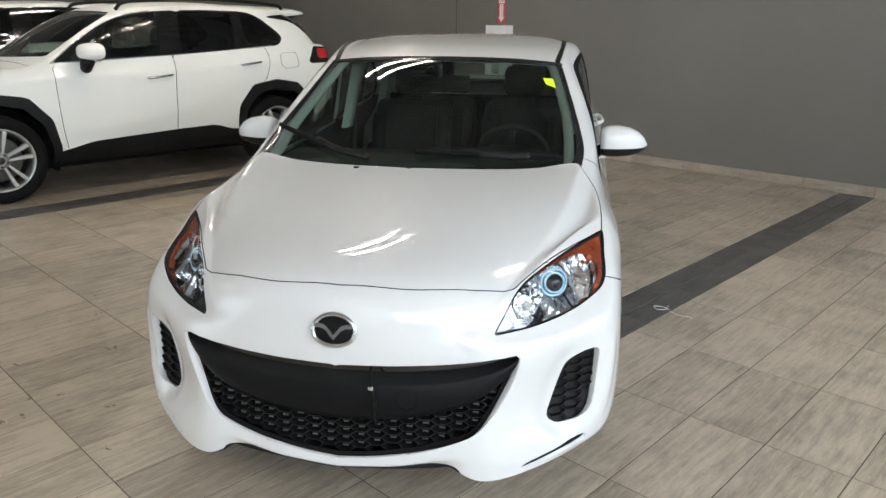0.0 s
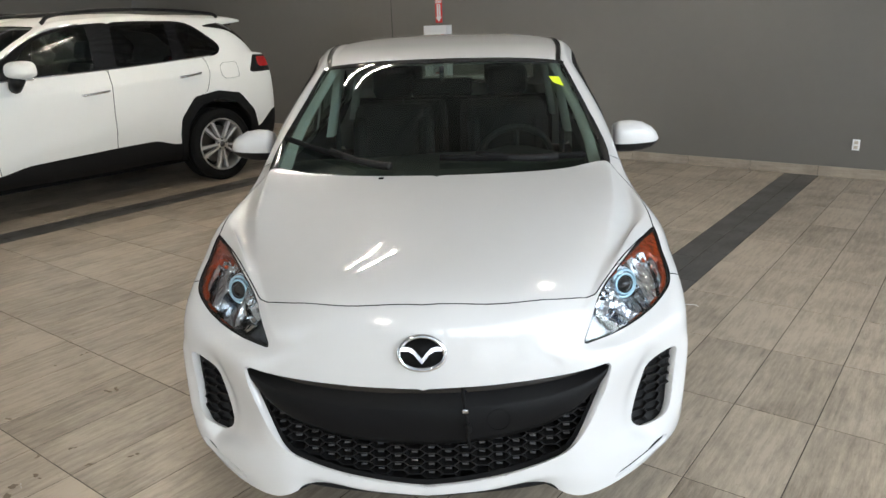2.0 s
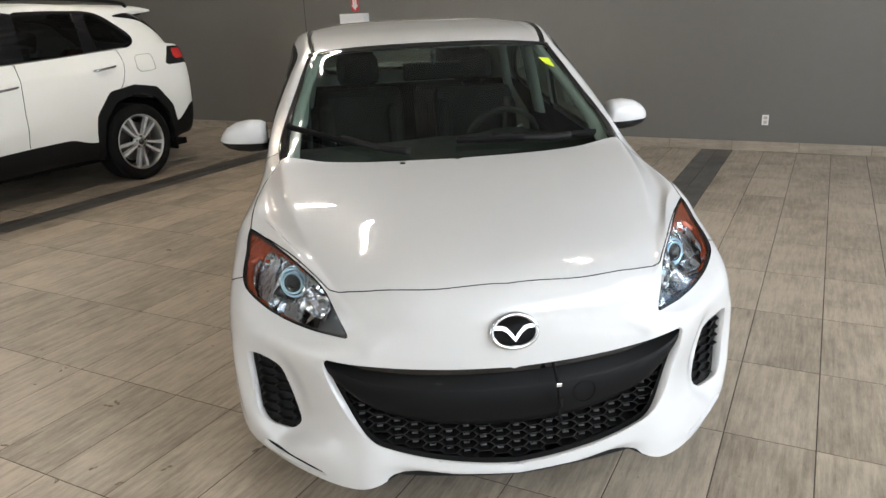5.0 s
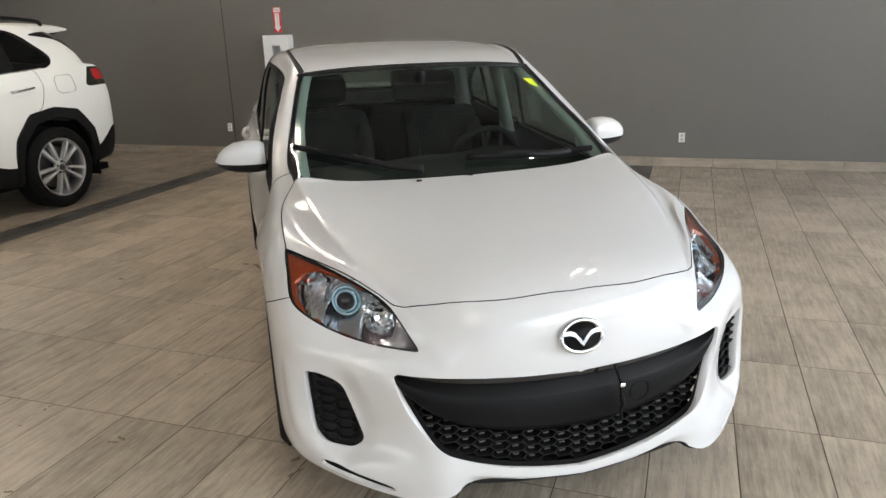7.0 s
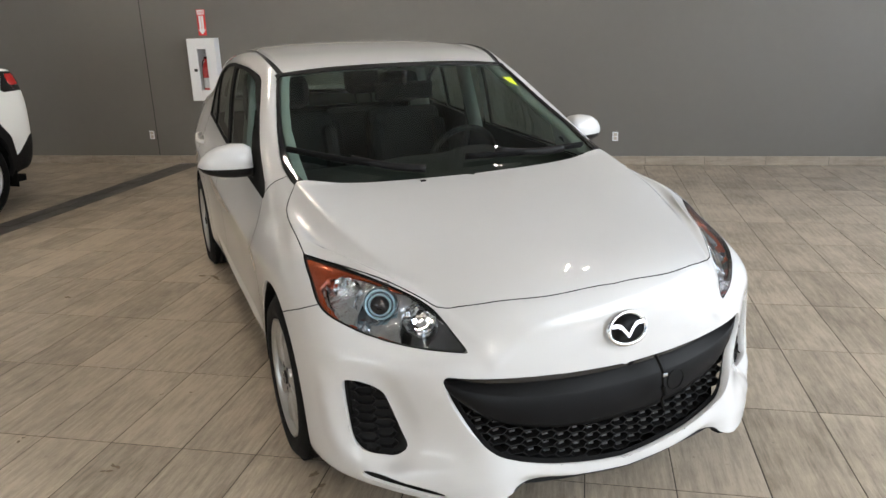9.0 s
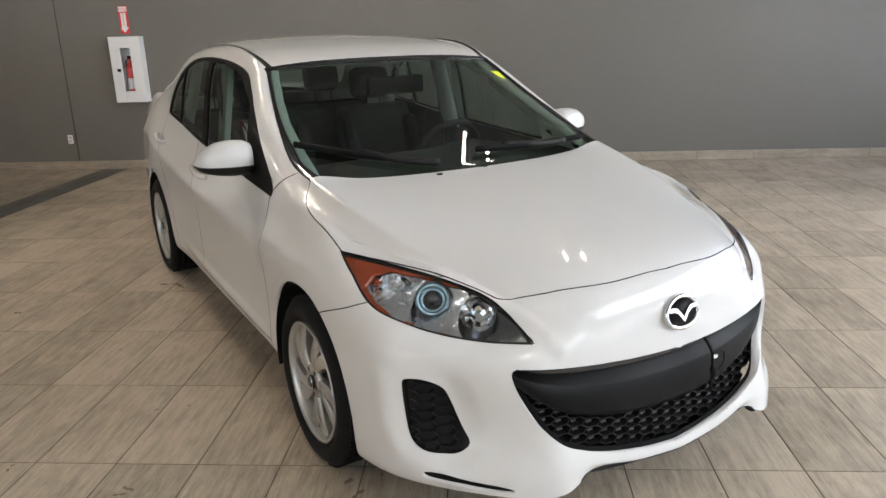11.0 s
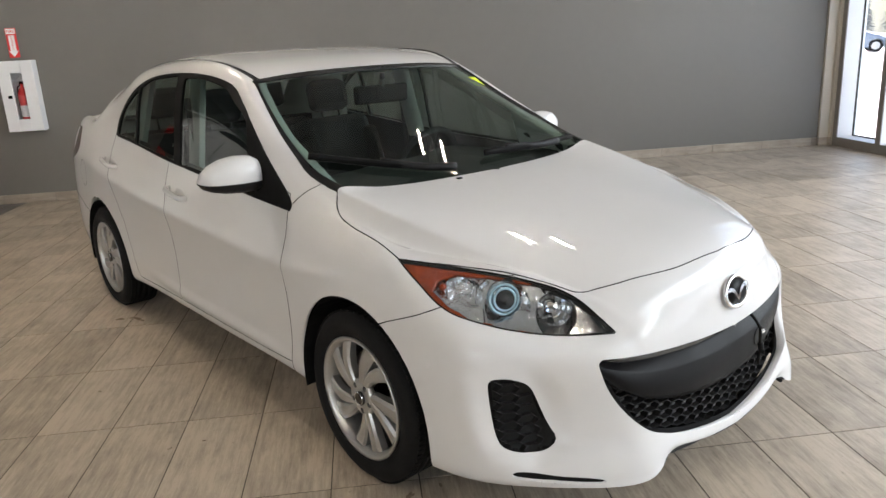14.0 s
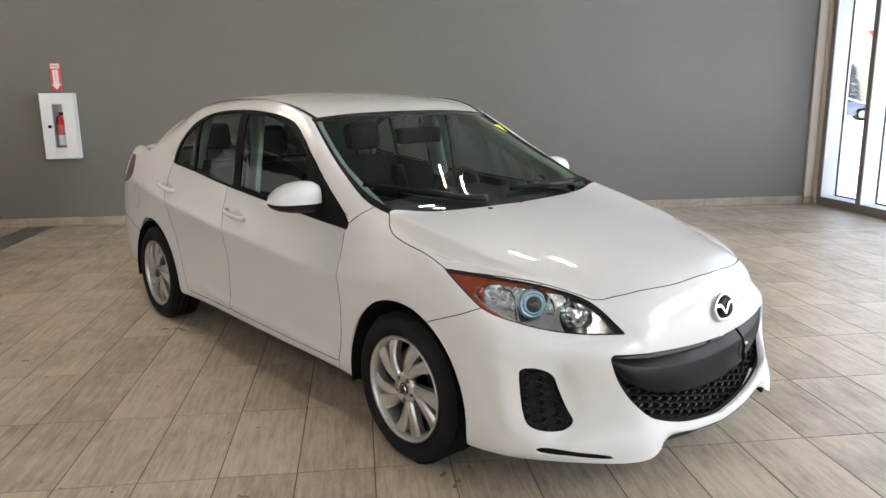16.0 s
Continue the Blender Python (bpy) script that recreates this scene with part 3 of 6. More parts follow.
def cut(sk, outline, tag, along, where=None, of=("body",), corners=()):
    """Cuts an outline into the skin, seen along a direction, on both flanks, and tags what lies inside it."""
    V, N = sk["v"], sk["n"]
    d = np.array(along, float)
    d /= np.linalg.norm(d)
    if abs(d[2]) > 0.9:
        U, W = np.array([1.0, 0, 0]), np.array([0, 1.0, 0])
    else:
        U = np.cross([0, 0, 1.0], d)
        U /= np.linalg.norm(U)
        U = -U if (U[0] < -1e-6 or (abs(U[0]) < 1e-6 and U[1] < 0)) else U
        W = np.array([0, 0, 1.0])
    poly = np.array([(np.dot(p, U), np.dot(p, W)) if len(p) == 3 else p for p in outline], float)
    A = np.abs(V * [1, 0, 0]) + V * [0, 1, 1]
    ok = np.ones(len(V), bool) if where is None else where(A[:, 0], A[:, 1], A[:, 2])
    q = np.stack([A @ U, A @ W], 1)
    lo, hi = poly.min(0) - 0.05, poly.max(0) + 0.05
    near = ok & (q > lo).all(1) & (q < hi).all(1)
    idx = np.nonzero(near)[0]
    for c in corners:
        cq = poly[c] if isinstance(c, int) else np.array(c)
        for sgn in (1, -1):
            cand = idx[(V[idx, 0] * sgn >= -1e-6)]
            if not len(cand):
                continue
            v = cand[((q[cand] - cq) ** 2).sum(1).argmin()]
            mir = np.array([sgn, 1, 1])
            step, n = (cq - q[v]) @ np.stack([U, W]), N[v] * mir
            dn = np.dot(d, n)
            if abs(dn) > 0.15 and np.linalg.norm(cq - q[v]) < 0.05:
                step = step - d * np.dot(step, n) / dn
            V[v] += step * mir
            q[v] = cq
    g = np.full(len(V), 1.0)
    P, best, inside = q[idx], np.full(len(idx), 1e9), np.zeros(len(idx), bool)
    for a, b in zip(poly, np.roll(poly, -1, 0)):
        ab = b - a
        t = np.clip(((P - a) @ ab) / max(ab @ ab, 1e-12), 0, 1)
        best = np.minimum(best, ((P - a - t[:, None] * ab) ** 2).sum(1))
        with np.errstate(divide="ignore", invalid="ignore"):
            inside ^= ((a[1] > P[:, 1]) != (b[1] > P[:, 1])) & (P[:, 0] < a[0] + (P[:, 1] - a[1]) / (b[1] - a[1]) * ab[0])
    g[idx] = np.sqrt(best) * np.where(inside, -1, 1)
    g[np.abs(g) < 4e-4] = 0
    gl, nv, nn, made, fs, tags = g.tolist(), [], [], {}, [], []
    base = len(V)

    def mid(a, b):
        key = (a, b) if a < b else (b, a)
        if key not in made:
            t = gl[a] / (gl[a] - gl[b])
            made[key] = base + len(nv)
            nv.append(V[a] + (V[b] - V[a]) * t)
            nn.append(N[a] + (N[b] - N[a]) * t)
        return made[key]

    for f, tg in zip(sk["f"], sk["tag"]):
        if tg not in of:
            fs.append(f), tags.append(tg)
            continue
        s = [gl[v] for v in f]
        if max(s) <= 0:
            fs.append(f), tags.append(tag)
        elif min(s) >= 0:
            fs.append(f), tags.append(tg)
        else:
            ins, out = [], []
            for i, a in enumerate(f):
                b = f[(i + 1) % len(f)]
                if gl[a] <= 0:
                    ins.append(a)
                if gl[a] >= 0:
                    out.append(a)
                if gl[a] * gl[b] < 0:
                    m = mid(a, b)
                    ins.append(m), out.append(m)
            if len(ins) > 2:
                fs.append(ins), tags.append(tag)
            if len(out) > 2:
                fs.append(out), tags.append(tg)
    if nv:
        sk["v"], sk["n"] = np.vstack([V, nv]), np.vstack([N, nn])
    sk["f"], sk["tag"] = fs, tags


def panel(sk, tag, name, mat, parent, label="", flank=0, gap=0.0021, lip=0.014, offset=0.0, seam_default=True):
    """The faces of one tag as a mesh of their own, with a folded edge. flank: 1 or -1 keeps one side of the car."""
    V, N = sk["v"], sk["n"]
    tags = (tag,) if isinstance(tag, str) else tag
    fs = [f for f, t in zip(sk["f"], sk["tag"]) if t in tags and (not flank or sum(V[v, 0] for v in f) * flank > 0)]
    if not fs:
        return None
    used = sorted({v for f in fs for v in f})
    ren = {v: i for i, v in enumerate(used)}
    P, Q = V[used].copy(), N[used].copy()
    Q /= np.linalg.norm(Q, axis=1)[:, None] + 1e-12
    P += Q * offset
    fs = [[ren[v] for v in f] for f in fs]
    count = {}
    for f in fs:
        for a, b in zip(f, f[1:] + f[:1]):
            count[(a, b)] = 1
    rim = [(a, b) for a, b in count if (b, a) not in count]
    if "over" not in sk or sk["over_n"] != len(sk["f"]):       # which tag lies across each edge
        sk["over"], sk["over_n"] = {(a, b): t for f, t in zip(sk["f"], sk["tag"]) for a, b in zip(f, f[1:] + f[:1])}, len(sk["f"])
    across = {e: sk["over"].get((used[e[1]], used[e[0]])) for e in rim}
    inward = np.zeros_like(P)
    for a, b in rim:
        e = P[b] - P[a]
        for v in (a, b):
            inward[v] += np.cross(Q[v], e / (np.linalg.norm(e) + 1e-9))
    edge = sorted({v for e in rim for v in e})
    for v in edge:
        w = inward[v]
        P[v] += gap * w / (np.linalg.norm(w) + 1e-9)
    verts, norms, faces = P.tolist(), Q.tolist(), fs
    if lip:
        low, top = {}, {}
        for v in edge:
            w = inward[v] / (np.linalg.norm(inward[v]) + 1e-9)
            top[v] = len(verts)
            verts.append(P[v].tolist()), norms.append((Q[v] - 0.9 * w).tolist())
            low[v] = len(verts)
            verts.append((P[v] - Q[v] * lip + w * lip * 0.15).tolist()), norms.append((-w).tolist())
        faces = faces + [[top[b], top[a], low[a], low[b]] for a, b in rim]
    me = bpy.data.meshes.new(name)
    me.from_pydata(verts, [], faces)
    me.materials.append(mat)
    if lip and mat in (PAINT, PAINT_B):      # seam edges are coloured black as the gap's shade; open edges keep the paint
        me.materials.append(MATT_BLACK)
        open_edge = ("grille", "fog", "arch", "slot", "chin", None)
        me.polygons.foreach_set("material_index", [0] * len(fs) + [0 if across[e] in open_edge and (across[e] or not seam_default) else 1 for e in rim])
    me.shade_smooth()
    me.normals_split_custom_set_from_vertices([Vector(n).normalized() for n in norms])
    ob = new(name, me)
    ob.parent = parent
    if label:
        ob["label"] = label
    return ob


def ring(cx, cz, r, n=48):
    return [(cx + r * math.cos(k * math.tau / n), cz + r * math.sin(k * math.tau / n)) for k in range(n)]


SIDE, FRONT, TOP = (1, 0, 0), (0, -1, 0), (0, 0, 1)


def on_skin(sk, tags, axis=1):
    """A function that gives the skin's third coordinate over the two others, on the car's left half, for one set of tags."""
    use = sorted({v for f, t in zip(sk["f"], sk["tag"]) if t in tags for v in f})
    P = sk["v"][use] * [1, 1, 1]
    P[:, 0] = np.abs(P[:, 0])
    others = [i for i in range(3) if i != axis]

    def at(a, b):
        d = (P[:, others[0]] - abs(a)) ** 2 + (P[:, others[1]] - b) ** 2 if axis != 0 else (P[:, 1] - a) ** 2 + (P[:, 2] - b) ** 2
        k = np.argpartition(d, 6)[:6]
        w = 1 / (d[k] + 1e-6)
        return float((P[k, axis] * w).sum() / w.sum())
    return at


def inside_of(poly):
    poly = [tuple(p) for p in poly]

    def test(x, z):
        c = False
        for (x0, z0), (x1, z1) in zip(poly, poly[1:] + poly[:1]):
            if (z0 > z) != (z1 > z) and x < x0 + (z - z0) / (z1 - z0) * (x1 - x0):
                c = not c
        return c
    return test


def honeycomb(bm, test, depth_at, w, h, thick, deep, x0, x1, z0, z1):
    """Flat hexagons of thin bars over a curved face: seen from the front in x and z."""
    seen = set()
    cols, rows = int((x1 - x0) / (0.75 * w)) + 2, int((z1 - z0) / h) + 2
    for i in range(cols):
        for j in range(rows):
            cx, cz = x0 + i * 0.75 * w, z0 + j * h + (h / 2 if i % 2 else 0)
            c = [(cx + w / 2, cz), (cx + w / 4, cz + h / 2), (cx - w / 4, cz + h / 2), (cx - w / 2, cz), (cx - w / 4, cz - h / 2), (cx + w / 4, cz - h / 2)]
            for a, b in zip(c, c[1:] + c[:1]):
                key = tuple(sorted(((round(a[0], 4), round(a[1], 4)), (round(b[0], 4), round(b[1], 4)))))
                if key in seen or not (test(*a) and test(*b)):
                    continue
                seen.add(key)
                n = Vector((-(b[1] - a[1]), 0, b[0] - a[0])).normalized() * thick / 2
                q = []
                for p in (a, b):
                    y = depth_at(*p)
                    for s_ in (-1, 1):
                        for dy in (0, deep):
                            q.append(bm.verts.new((p[0] + s_ * n.x, y + dy, p[1] + s_ * n.z)))
                for f in ((0, 2, 6, 4), (1, 5, 7, 3), (0, 4, 5, 1), (2, 3, 7, 6)):
                    bm.faces.new([q[k] for k in f])
    return bm


def wheel(name_m, parent, radius, width, rim_r, spokes, face, tyre_label=""):
    """A road wheel about the local x axis, its outer face towards +x."""
    w = new("wheel")
    w.parent = parent
    w.matrix_local = name_m
    h = width / 2
    prof = [(-h + .03, rim_r - .004), (-h, rim_r + .03), (-h - .004, (rim_r + radius) / 2), (-h + .006, radius - .022), (-h + .026, radius - .004)]
    for g in (-.05, -.018, .018, .05):
        prof += [(g * width / .205 - .005, radius), (g * width / .205 - .004, radius - .009), (g * width / .205 + .004, radius - .009), (g * width / .205 + .005, radius)]
    prof += [(h - .026, radius - .004), (h - .006, radius - .022), (h + .004, (rim_r + radius) / 2 + .01), (h + .003, rim_r + .035), (h - .004, rim_r + .018), (h - .014, rim_r + .002)]
    t = part("tyre", spun(bmesh.new(), prof, 96), RUBBER, w, tyre_label, True)
    bm = bmesh.new()
    n = 96                                   # shoulder blocks of a winter tread
    for k in range(n):
        a = k * math.tau / n
        for s_ in (1, -1):
            m = Matrix.Rotation(a, 4, "X")
            box(bm, s_ * (h - .034) - .012, s_ * (h - .034) + .012, -.0062, .0062, radius - .012, radius + .0005, 0, m)
    tagged(part("tread", bm, RUBBER, t), kind="stuff")
    part("rim", spun(bmesh.new(), [(h - .016, rim_r + .001), (h - .004, rim_r + .006), (h - .002, rim_r - .002), (h - .012, rim_r - .012), (h - .03, rim_r - .02), (-h + .03, rim_r - .035), (-h + .02, rim_r)], 72), ALLOY, w, smooth=True)
    part("brake_disc", spun(bmesh.new(), [(h - .10, .05), (h - .10, rim_r * .72), (h - .12, rim_r * .72), (h - .12, .05)], 48), DISC, w, "worn steel brake disc")
    part("wheel_back", spun(bmesh.new(), [(-h + .04, .02), (-h + .04, rim_r - .03)], 32), MATT_BLACK, w)
    spokes(w, rim_r, h + face)
    return w


# ---- the white sedan ----
SEDAN = pose(-1.9454, 2.0735, 0, 0, 0, 33.93)     # its own axes: x to its left, y to its rear, origin under the front axle


def sedan_skin(level=4):
    front = [
        [(0, -.882, .208), (.22, -.874, .226), (.345, -.862, .236), (.452, -.862, .193), (.625, -.752, .194)],
        [(0, -.900, .228), (.22, -.889, .252), (.362, -.866, .276), (.478, -.842, .268), (.64, -.735, .250)],
        [(0, -.868, .40), (.22, -.858, .40), (.385, -.826, .40), (.505, -.786, .42), (.652, -.655, .385)],
        [(0, -.872, .552), (.22, -.855, .556), (.41, -.808, .563), (.556, -.748, .575), (.695, -.640, .575)],
        [(0, -.860, .66), (.20, -.842, .66), (.335, -.805, .658), (.446, -.750, .652), (.625, -.640, .637)],
        [(0, -.795, .783), (.20, -.775, .777), (.36, -.725, .765), (.490, -.650, .742), (.602, -.505, .783)],
    ]
    side = [
        [(.764, -.592, .195), (.786, -.596, .245), (.795, -.560, .39), (.803, -.548, .575), (.790, -.450, .695), (.735, -.262, .809)],
        [(.852, -.390, .197), (.868, -.395, .250), (.874, -.395, .39), (.870, -.385, .565), (.852, -.300, .705), (.793, -.130, .842)],
        [(.868, 0, .20), (.880, 0, .26), (.886, 0, .40), (.886, 0, .58), (.872, 0, .735), (.797, .035, .872)],
        [(.83, .43, .235), (.856, .43, .262), (.866, .43, .41), (.874, .43, .56), (.878, .44, .705), (.800, .43, .922)],
        [(.825, .95, .235), (.852, .95, .262), (.860, .95, .40), (.866, .95, .57), (.879, .95, .718), (.802, .95, .935)],
        [(.825, 1.55, .235), (.852, 1.55, .262), (.860, 1.55, .40), (.866, 1.55, .59), (.879, 1.55, .748), (.797, 1.55, .965)],
        [(.825, 2.1, .235), (.854, 2.1, .262), (.864, 2.1, .40), (.869, 2.1, .61), (.878, 2.1, .795), (.79, 2.1, 1.01)],
        [(.860, 2.62, .22), (.874, 2.62, .28), (.884, 2.62, .42), (.882, 2.62, .63), (.878, 2.62, .862), (.775, 2.62, 1.055)],
        [(.81, 3.05, .22), (.842, 3.05, .28), (.858, 3.05, .43), (.858, 3.05, .63), (.838, 3.05, .89), (.745, 3.05, 1.085)],
        [(.75, 3.48, .25), (.78, 3.50, .31), (.795, 3.51, .45), (.79, 3.51, .63), (.765, 3.51, .89), (.68, 3.48, 1.095)],
    ]
    hood = [
        [(0, -.53, .853), (.21, -.52, .850), (.41, -.455, .838), (.598, -.350, .830), (.700, -.232, .824)],
        [(0, -.2, .908), (.23, -.185, .906), (.46, -.14, .902), (.664, -.090, .899), (.745, -.005, .873)],
        [(0, .19, .957), (.24, .205, .958), (.48, .245, .961), (.703, .245, .973), (.752, .270, .944)],
    ]
    screen = [(0, .61, 1.185), (.225, .615, 1.181), (.44, .635, 1.171), (.635, .69, 1.155), (.702, .735, 1.146)]
    waist = [(.755, .805, 1.140), (.757, 1.16, 1.175), (.757, 1.63, 1.195), (.748, 2.08, 1.205), (.73, 2.5, 1.205), (.685, 2.87, 1.195)]
    rail = [(.672, 1.130, 1.330), (.690, 1.40, 1.390), (.694, 1.72, 1.400), (.688, 2.05, 1.380), (.668, 2.38, 1.350), (.612, 2.70, 1.304)]
    roof = [
        [(0, 1.03, 1.378), (.2, 1.032, 1.376), (.39, 1.04, 1.370), (.535, 1.055, 1.360), (.603, 1.07, 1.350)],
        [(0, 1.36, 1.447), (.2, 1.365, 1.445), (.4, 1.375, 1.440), (.530, 1.385, 1.434), (.606, 1.392, 1.426)],
        [(0, 1.70, 1.478), (.2, 1.70, 1.476), (.4, 1.705, 1.470), (.535, 1.71, 1.460), (.612, 1.715, 1.446)],
        [(0, 2.05, 1.482), (.2, 2.05, 1.480), (.4, 2.05, 1.473), (.530, 2.05, 1.458), (.605, 2.05, 1.436)],
        [(0, 2.38, 1.452), (.2, 2.38, 1.45), (.395, 2.38, 1.44), (.518, 2.38, 1.429), (.592, 2.38, 1.404)],
        [(0, 2.64, 1.40), (.2, 2.64, 1.398), (.37, 2.65, 1.386), (.48, 2.67, 1.378), (.55, 2.68, 1.354)],
    ]
    back_glass = [(0, 2.98, 1.264), (.2, 2.98, 1.264), (.39, 2.97, 1.256), (.54, 2.955, 1.245), (.624, 2.935, 1.234)]
    deck = [
        [(0, 3.25, 1.105), (.22, 3.245, 1.105), (.42, 3.22, 1.10), (.57, 3.20, 1.103), (.66, 3.16, 1.101)],
        [(0, 3.63, 1.12), (.22, 3.625, 1.12), (.41, 3.60, 1.117), (.53, 3.57, 1.112), (.61, 3.535, 1.106)],
    ]
    rear = [[(0, 3.62 + a, z), (.22, 3.615 + a, z), (.42, 3.59 + a, z), (.56, 3.56 + a, z), (.66, 3.53 + a, z)] for a, z in ((0, .25), (.05, .31), (.07, .45), (.06, .63), (.035, .87))]
    shoulder = [s[4] for s in side[2:10]]
    crest_line = [front[4][3], front[5][3]] + [h[3] for h in hood]
    lines = [(shoulder, 0.9), (crest_line, 0.9), ([hood[2][k] for k in range(5)], 1.0), ([r[4] for r in roof], 0.35), ([f for f in front[1]] + [side[0][1]], 0.3)]
    return skin(front, side, hood, screen, rail, waist, roof, back_glass, deck, rear, level, lines)


LAMP = smooth_loop([(.452, -.745, .634), (.522, -.645, .737), (.60, -.51, .781), (.705, -.32, .806), (.818, -.205, .823), (.822, -.300, .770), (.805, -.40, .712), (.760, -.515, .678), (.68, -.605, .652), (.57, -.675, .638)], 6, (0, 4))


def sedan_cuts(sk):
    nose = lambda x, y, z: y < -0.25
    cut(sk, ring(.005, .290, .380), "arch", SIDE, lambda x, y, z: (x > .55) & (z < .72))
    cut(sk, ring(2.712, .298, .385), "arch", SIDE, lambda x, y, z: (x > .55) & (z < .73))
    lower = smooth_loop([(0, .243), (.09, .251), (.18, .265), (.27, .283), (.36, .309), (.43, .342), (.485, .402), (.528, .48), (.549, .548), (.546, .570), (.53, .573), (.42, .564), (.25, .556), (0, .549)], 8, (0, 13))
    grille = lower + [(-.1, .552), (-.1, .245)]
    cut(sk, grille, "grille", FRONT, nose)
    cut(sk, smooth_loop([(.796, .512), (.787, .533), (.745, .530), (.694, .500), (.672, .45), (.646, .365), (.638, .335), (.650, .314), (.680, .300), (.728, .304), (.768, .320), (.782, .349), (.790, .425)], 6), "fog", FRONT, nose)
    cut(sk, smooth_loop([(.572, .208), (.66, .214), (.74, .226), (.764, .232), (.768, .246), (.748, .250), (.66, .235), (.588, .222)], 5), "slot", FRONT, nose)
    cut(sk, smooth_loop([(-.1, .214), (0, .214), (.22, .231), (.33, .240), (.385, .222), (.40, .15), (-.1, .12)], 5, (0, 1, 5, 6)), "chin", FRONT, nose)
    cut(sk, LAMP, "lamp", (.62, -.78, 0), lambda x, y, z: (x > .3) & (y < 0) & (z > .5), corners=[24])
    hood = smooth_loop([(0, -.805), (.22, -.785), (.40, -.72), (.518, -.648), (.60, -.51), (.705, -.32), (.795, -.185), (.795, -.09), (.790, .05), (.778, .15), (.762, .20), (.745, .232), (.728, .252), (.715, .275), (.66, .275), (.48, .235), (.24, .195), (0, .18)], 6, (0, 3, 6, 13, 17))
    cut(sk, hood + [(-.1, .18), (-.1, -.805)], "hood", TOP, lambda x, y, z: z > .66, corners=[(.715, .275)])
    top = lambda x, y, z: (y > .12) & (y < 1.45) & (z > .9)
    edge = [(0, .90), (.69, .93), (.722, .985), (.724, 1.03), (.698, 1.108), (.667, 1.186), (.632, 1.272), (.603, 1.338), (.59, 1.352), (.4, 1.370), (.2, 1.377), (0, 1.379)]
    cut(sk, smooth_loop(edge, 5, (0, 1, 11)) + [(-.1, 1.379), (-.1, .90)], "screen", FRONT, top)
    glass_edge = [(0, .945), (.5, .950), (.645, .966), (.690, 1.005), (.693, 1.05), (.668, 1.13), (.627, 1.25), (.594, 1.330), (.565, 1.346), (.3, 1.361), (0, 1.366)]
    cut(sk, smooth_loop(glass_edge, 5, (0, 10)) + [(-.1, 1.366), (-.1, .945)], "clear_screen", FRONT, top, ("screen",))
    cut(sk, smooth_loop([(.565, 1.03), (.59, 1.05), (.612, 1.3), (.607, 1.7), (.59, 2.1), (.56, 2.55), (.54, 2.55), (.57, 2.1), (.587, 1.7), (.592, 1.3)], 5, (0, 5, 6)), "gutter", TOP, lambda x, y, z: z > 1.25)
    cut(sk, [(-.1, .98), (.575, 1.03), (.602, 1.3), (.597, 1.7), (.58, 2.1), (.55, 2.6), (.4, 2.655), (-.1, 2.645)], "roof", TOP, lambda x, y, z: z > 1.25)
    cut(sk, smooth_loop([(-.1, 2.70), (.4, 2.70), (.53, 2.72), (.60, 2.95), (.60, 3.08), (.45, 3.18), (-.1, 3.2)], 4, (0, 6)), "backlight", TOP, lambda x, y, z: (z > 1.05) & (y > 2.6))
    flank = lambda x, y, z: (x > .5) & (z > .8)
    dlo = smooth_loop([(.458, .892), (.98, .925), (1.65, .975), (2.10, 1.022), (2.49, 1.056), (2.478, 1.13), (2.40, 1.215), (2.25, 1.305), (2.0, 1.370), (1.66, 1.392), (1.36, 1.384), (1.15, 1.345), (1.025, 1.288), (.875, 1.200), (.70, 1.092), (.47, .938)], 6, (0, 4))
    cut(sk, dlo, "window_surround", SIDE, flank, corners=[0, 24])
    inner = ("window_surround",)
    cut(sk, smooth_loop([(.80, .934), (1.53, .976), (1.53, 1.370), (1.36, 1.366), (1.16, 1.327), (1.035, 1.268), (.86, 1.160)], 6, (0, 1, 2)), "front_glass", SIDE, flank, inner, [0, 6, 12])
    cut(sk, smooth_loop([(1.61, .984), (2.14, 1.034), (2.14, 1.322), (1.96, 1.364), (1.61, 1.379)], 6, (0, 1, 2, 4)), "rear_glass", SIDE, flank, inner, [0, 6, 12, 24])
    cut(sk, smooth_loop([(2.17, 1.040), (2.462, 1.067), (2.447, 1.13), (2.36, 1.222), (2.17, 1.312)], 6, (0, 1, 4)), "quarter_glass", SIDE, flank, inner, [0, 6, 24])
    low = lambda x, y, z: (x > .6) & (z < 1.08)
    cut(sk, smooth_loop([(.468, .96), (.47, .88), (.45, .78), (.435, .62), (.45, .42), (.49, .287), (1.0, .283), (1.60, .283), (1.585, .45), (1.58, .6), (1.61, .76), (1.66, .87), (1.665, .98), (1.0, .95)], 5, (0, 5, 7, 12)), "front_door", SIDE, low)
    cut(sk, smooth_loop([(1.665, 1.0), (1.66, .87), (1.61, .76), (1.58, .6), (1.585, .45), (1.60, .283), (2.20, .283), (2.235, .42), (2.29, .60), (2.40, .80), (2.49, .96), (2.495, 1.075), (2.1, 1.03)], 5, (0, 5, 6, 11)), "rear_door", SIDE, low)
    cut(sk, [(-1.2, 0), (-1.2, .95), (-.55, .95), (-.40, .722), (-.33, .690), (-.20, .642), (-.14, .615), (-.12, .60), (-.12, 0)], "bumper", SIDE, lambda x, y, z: (y < -.05) & (z < .79))
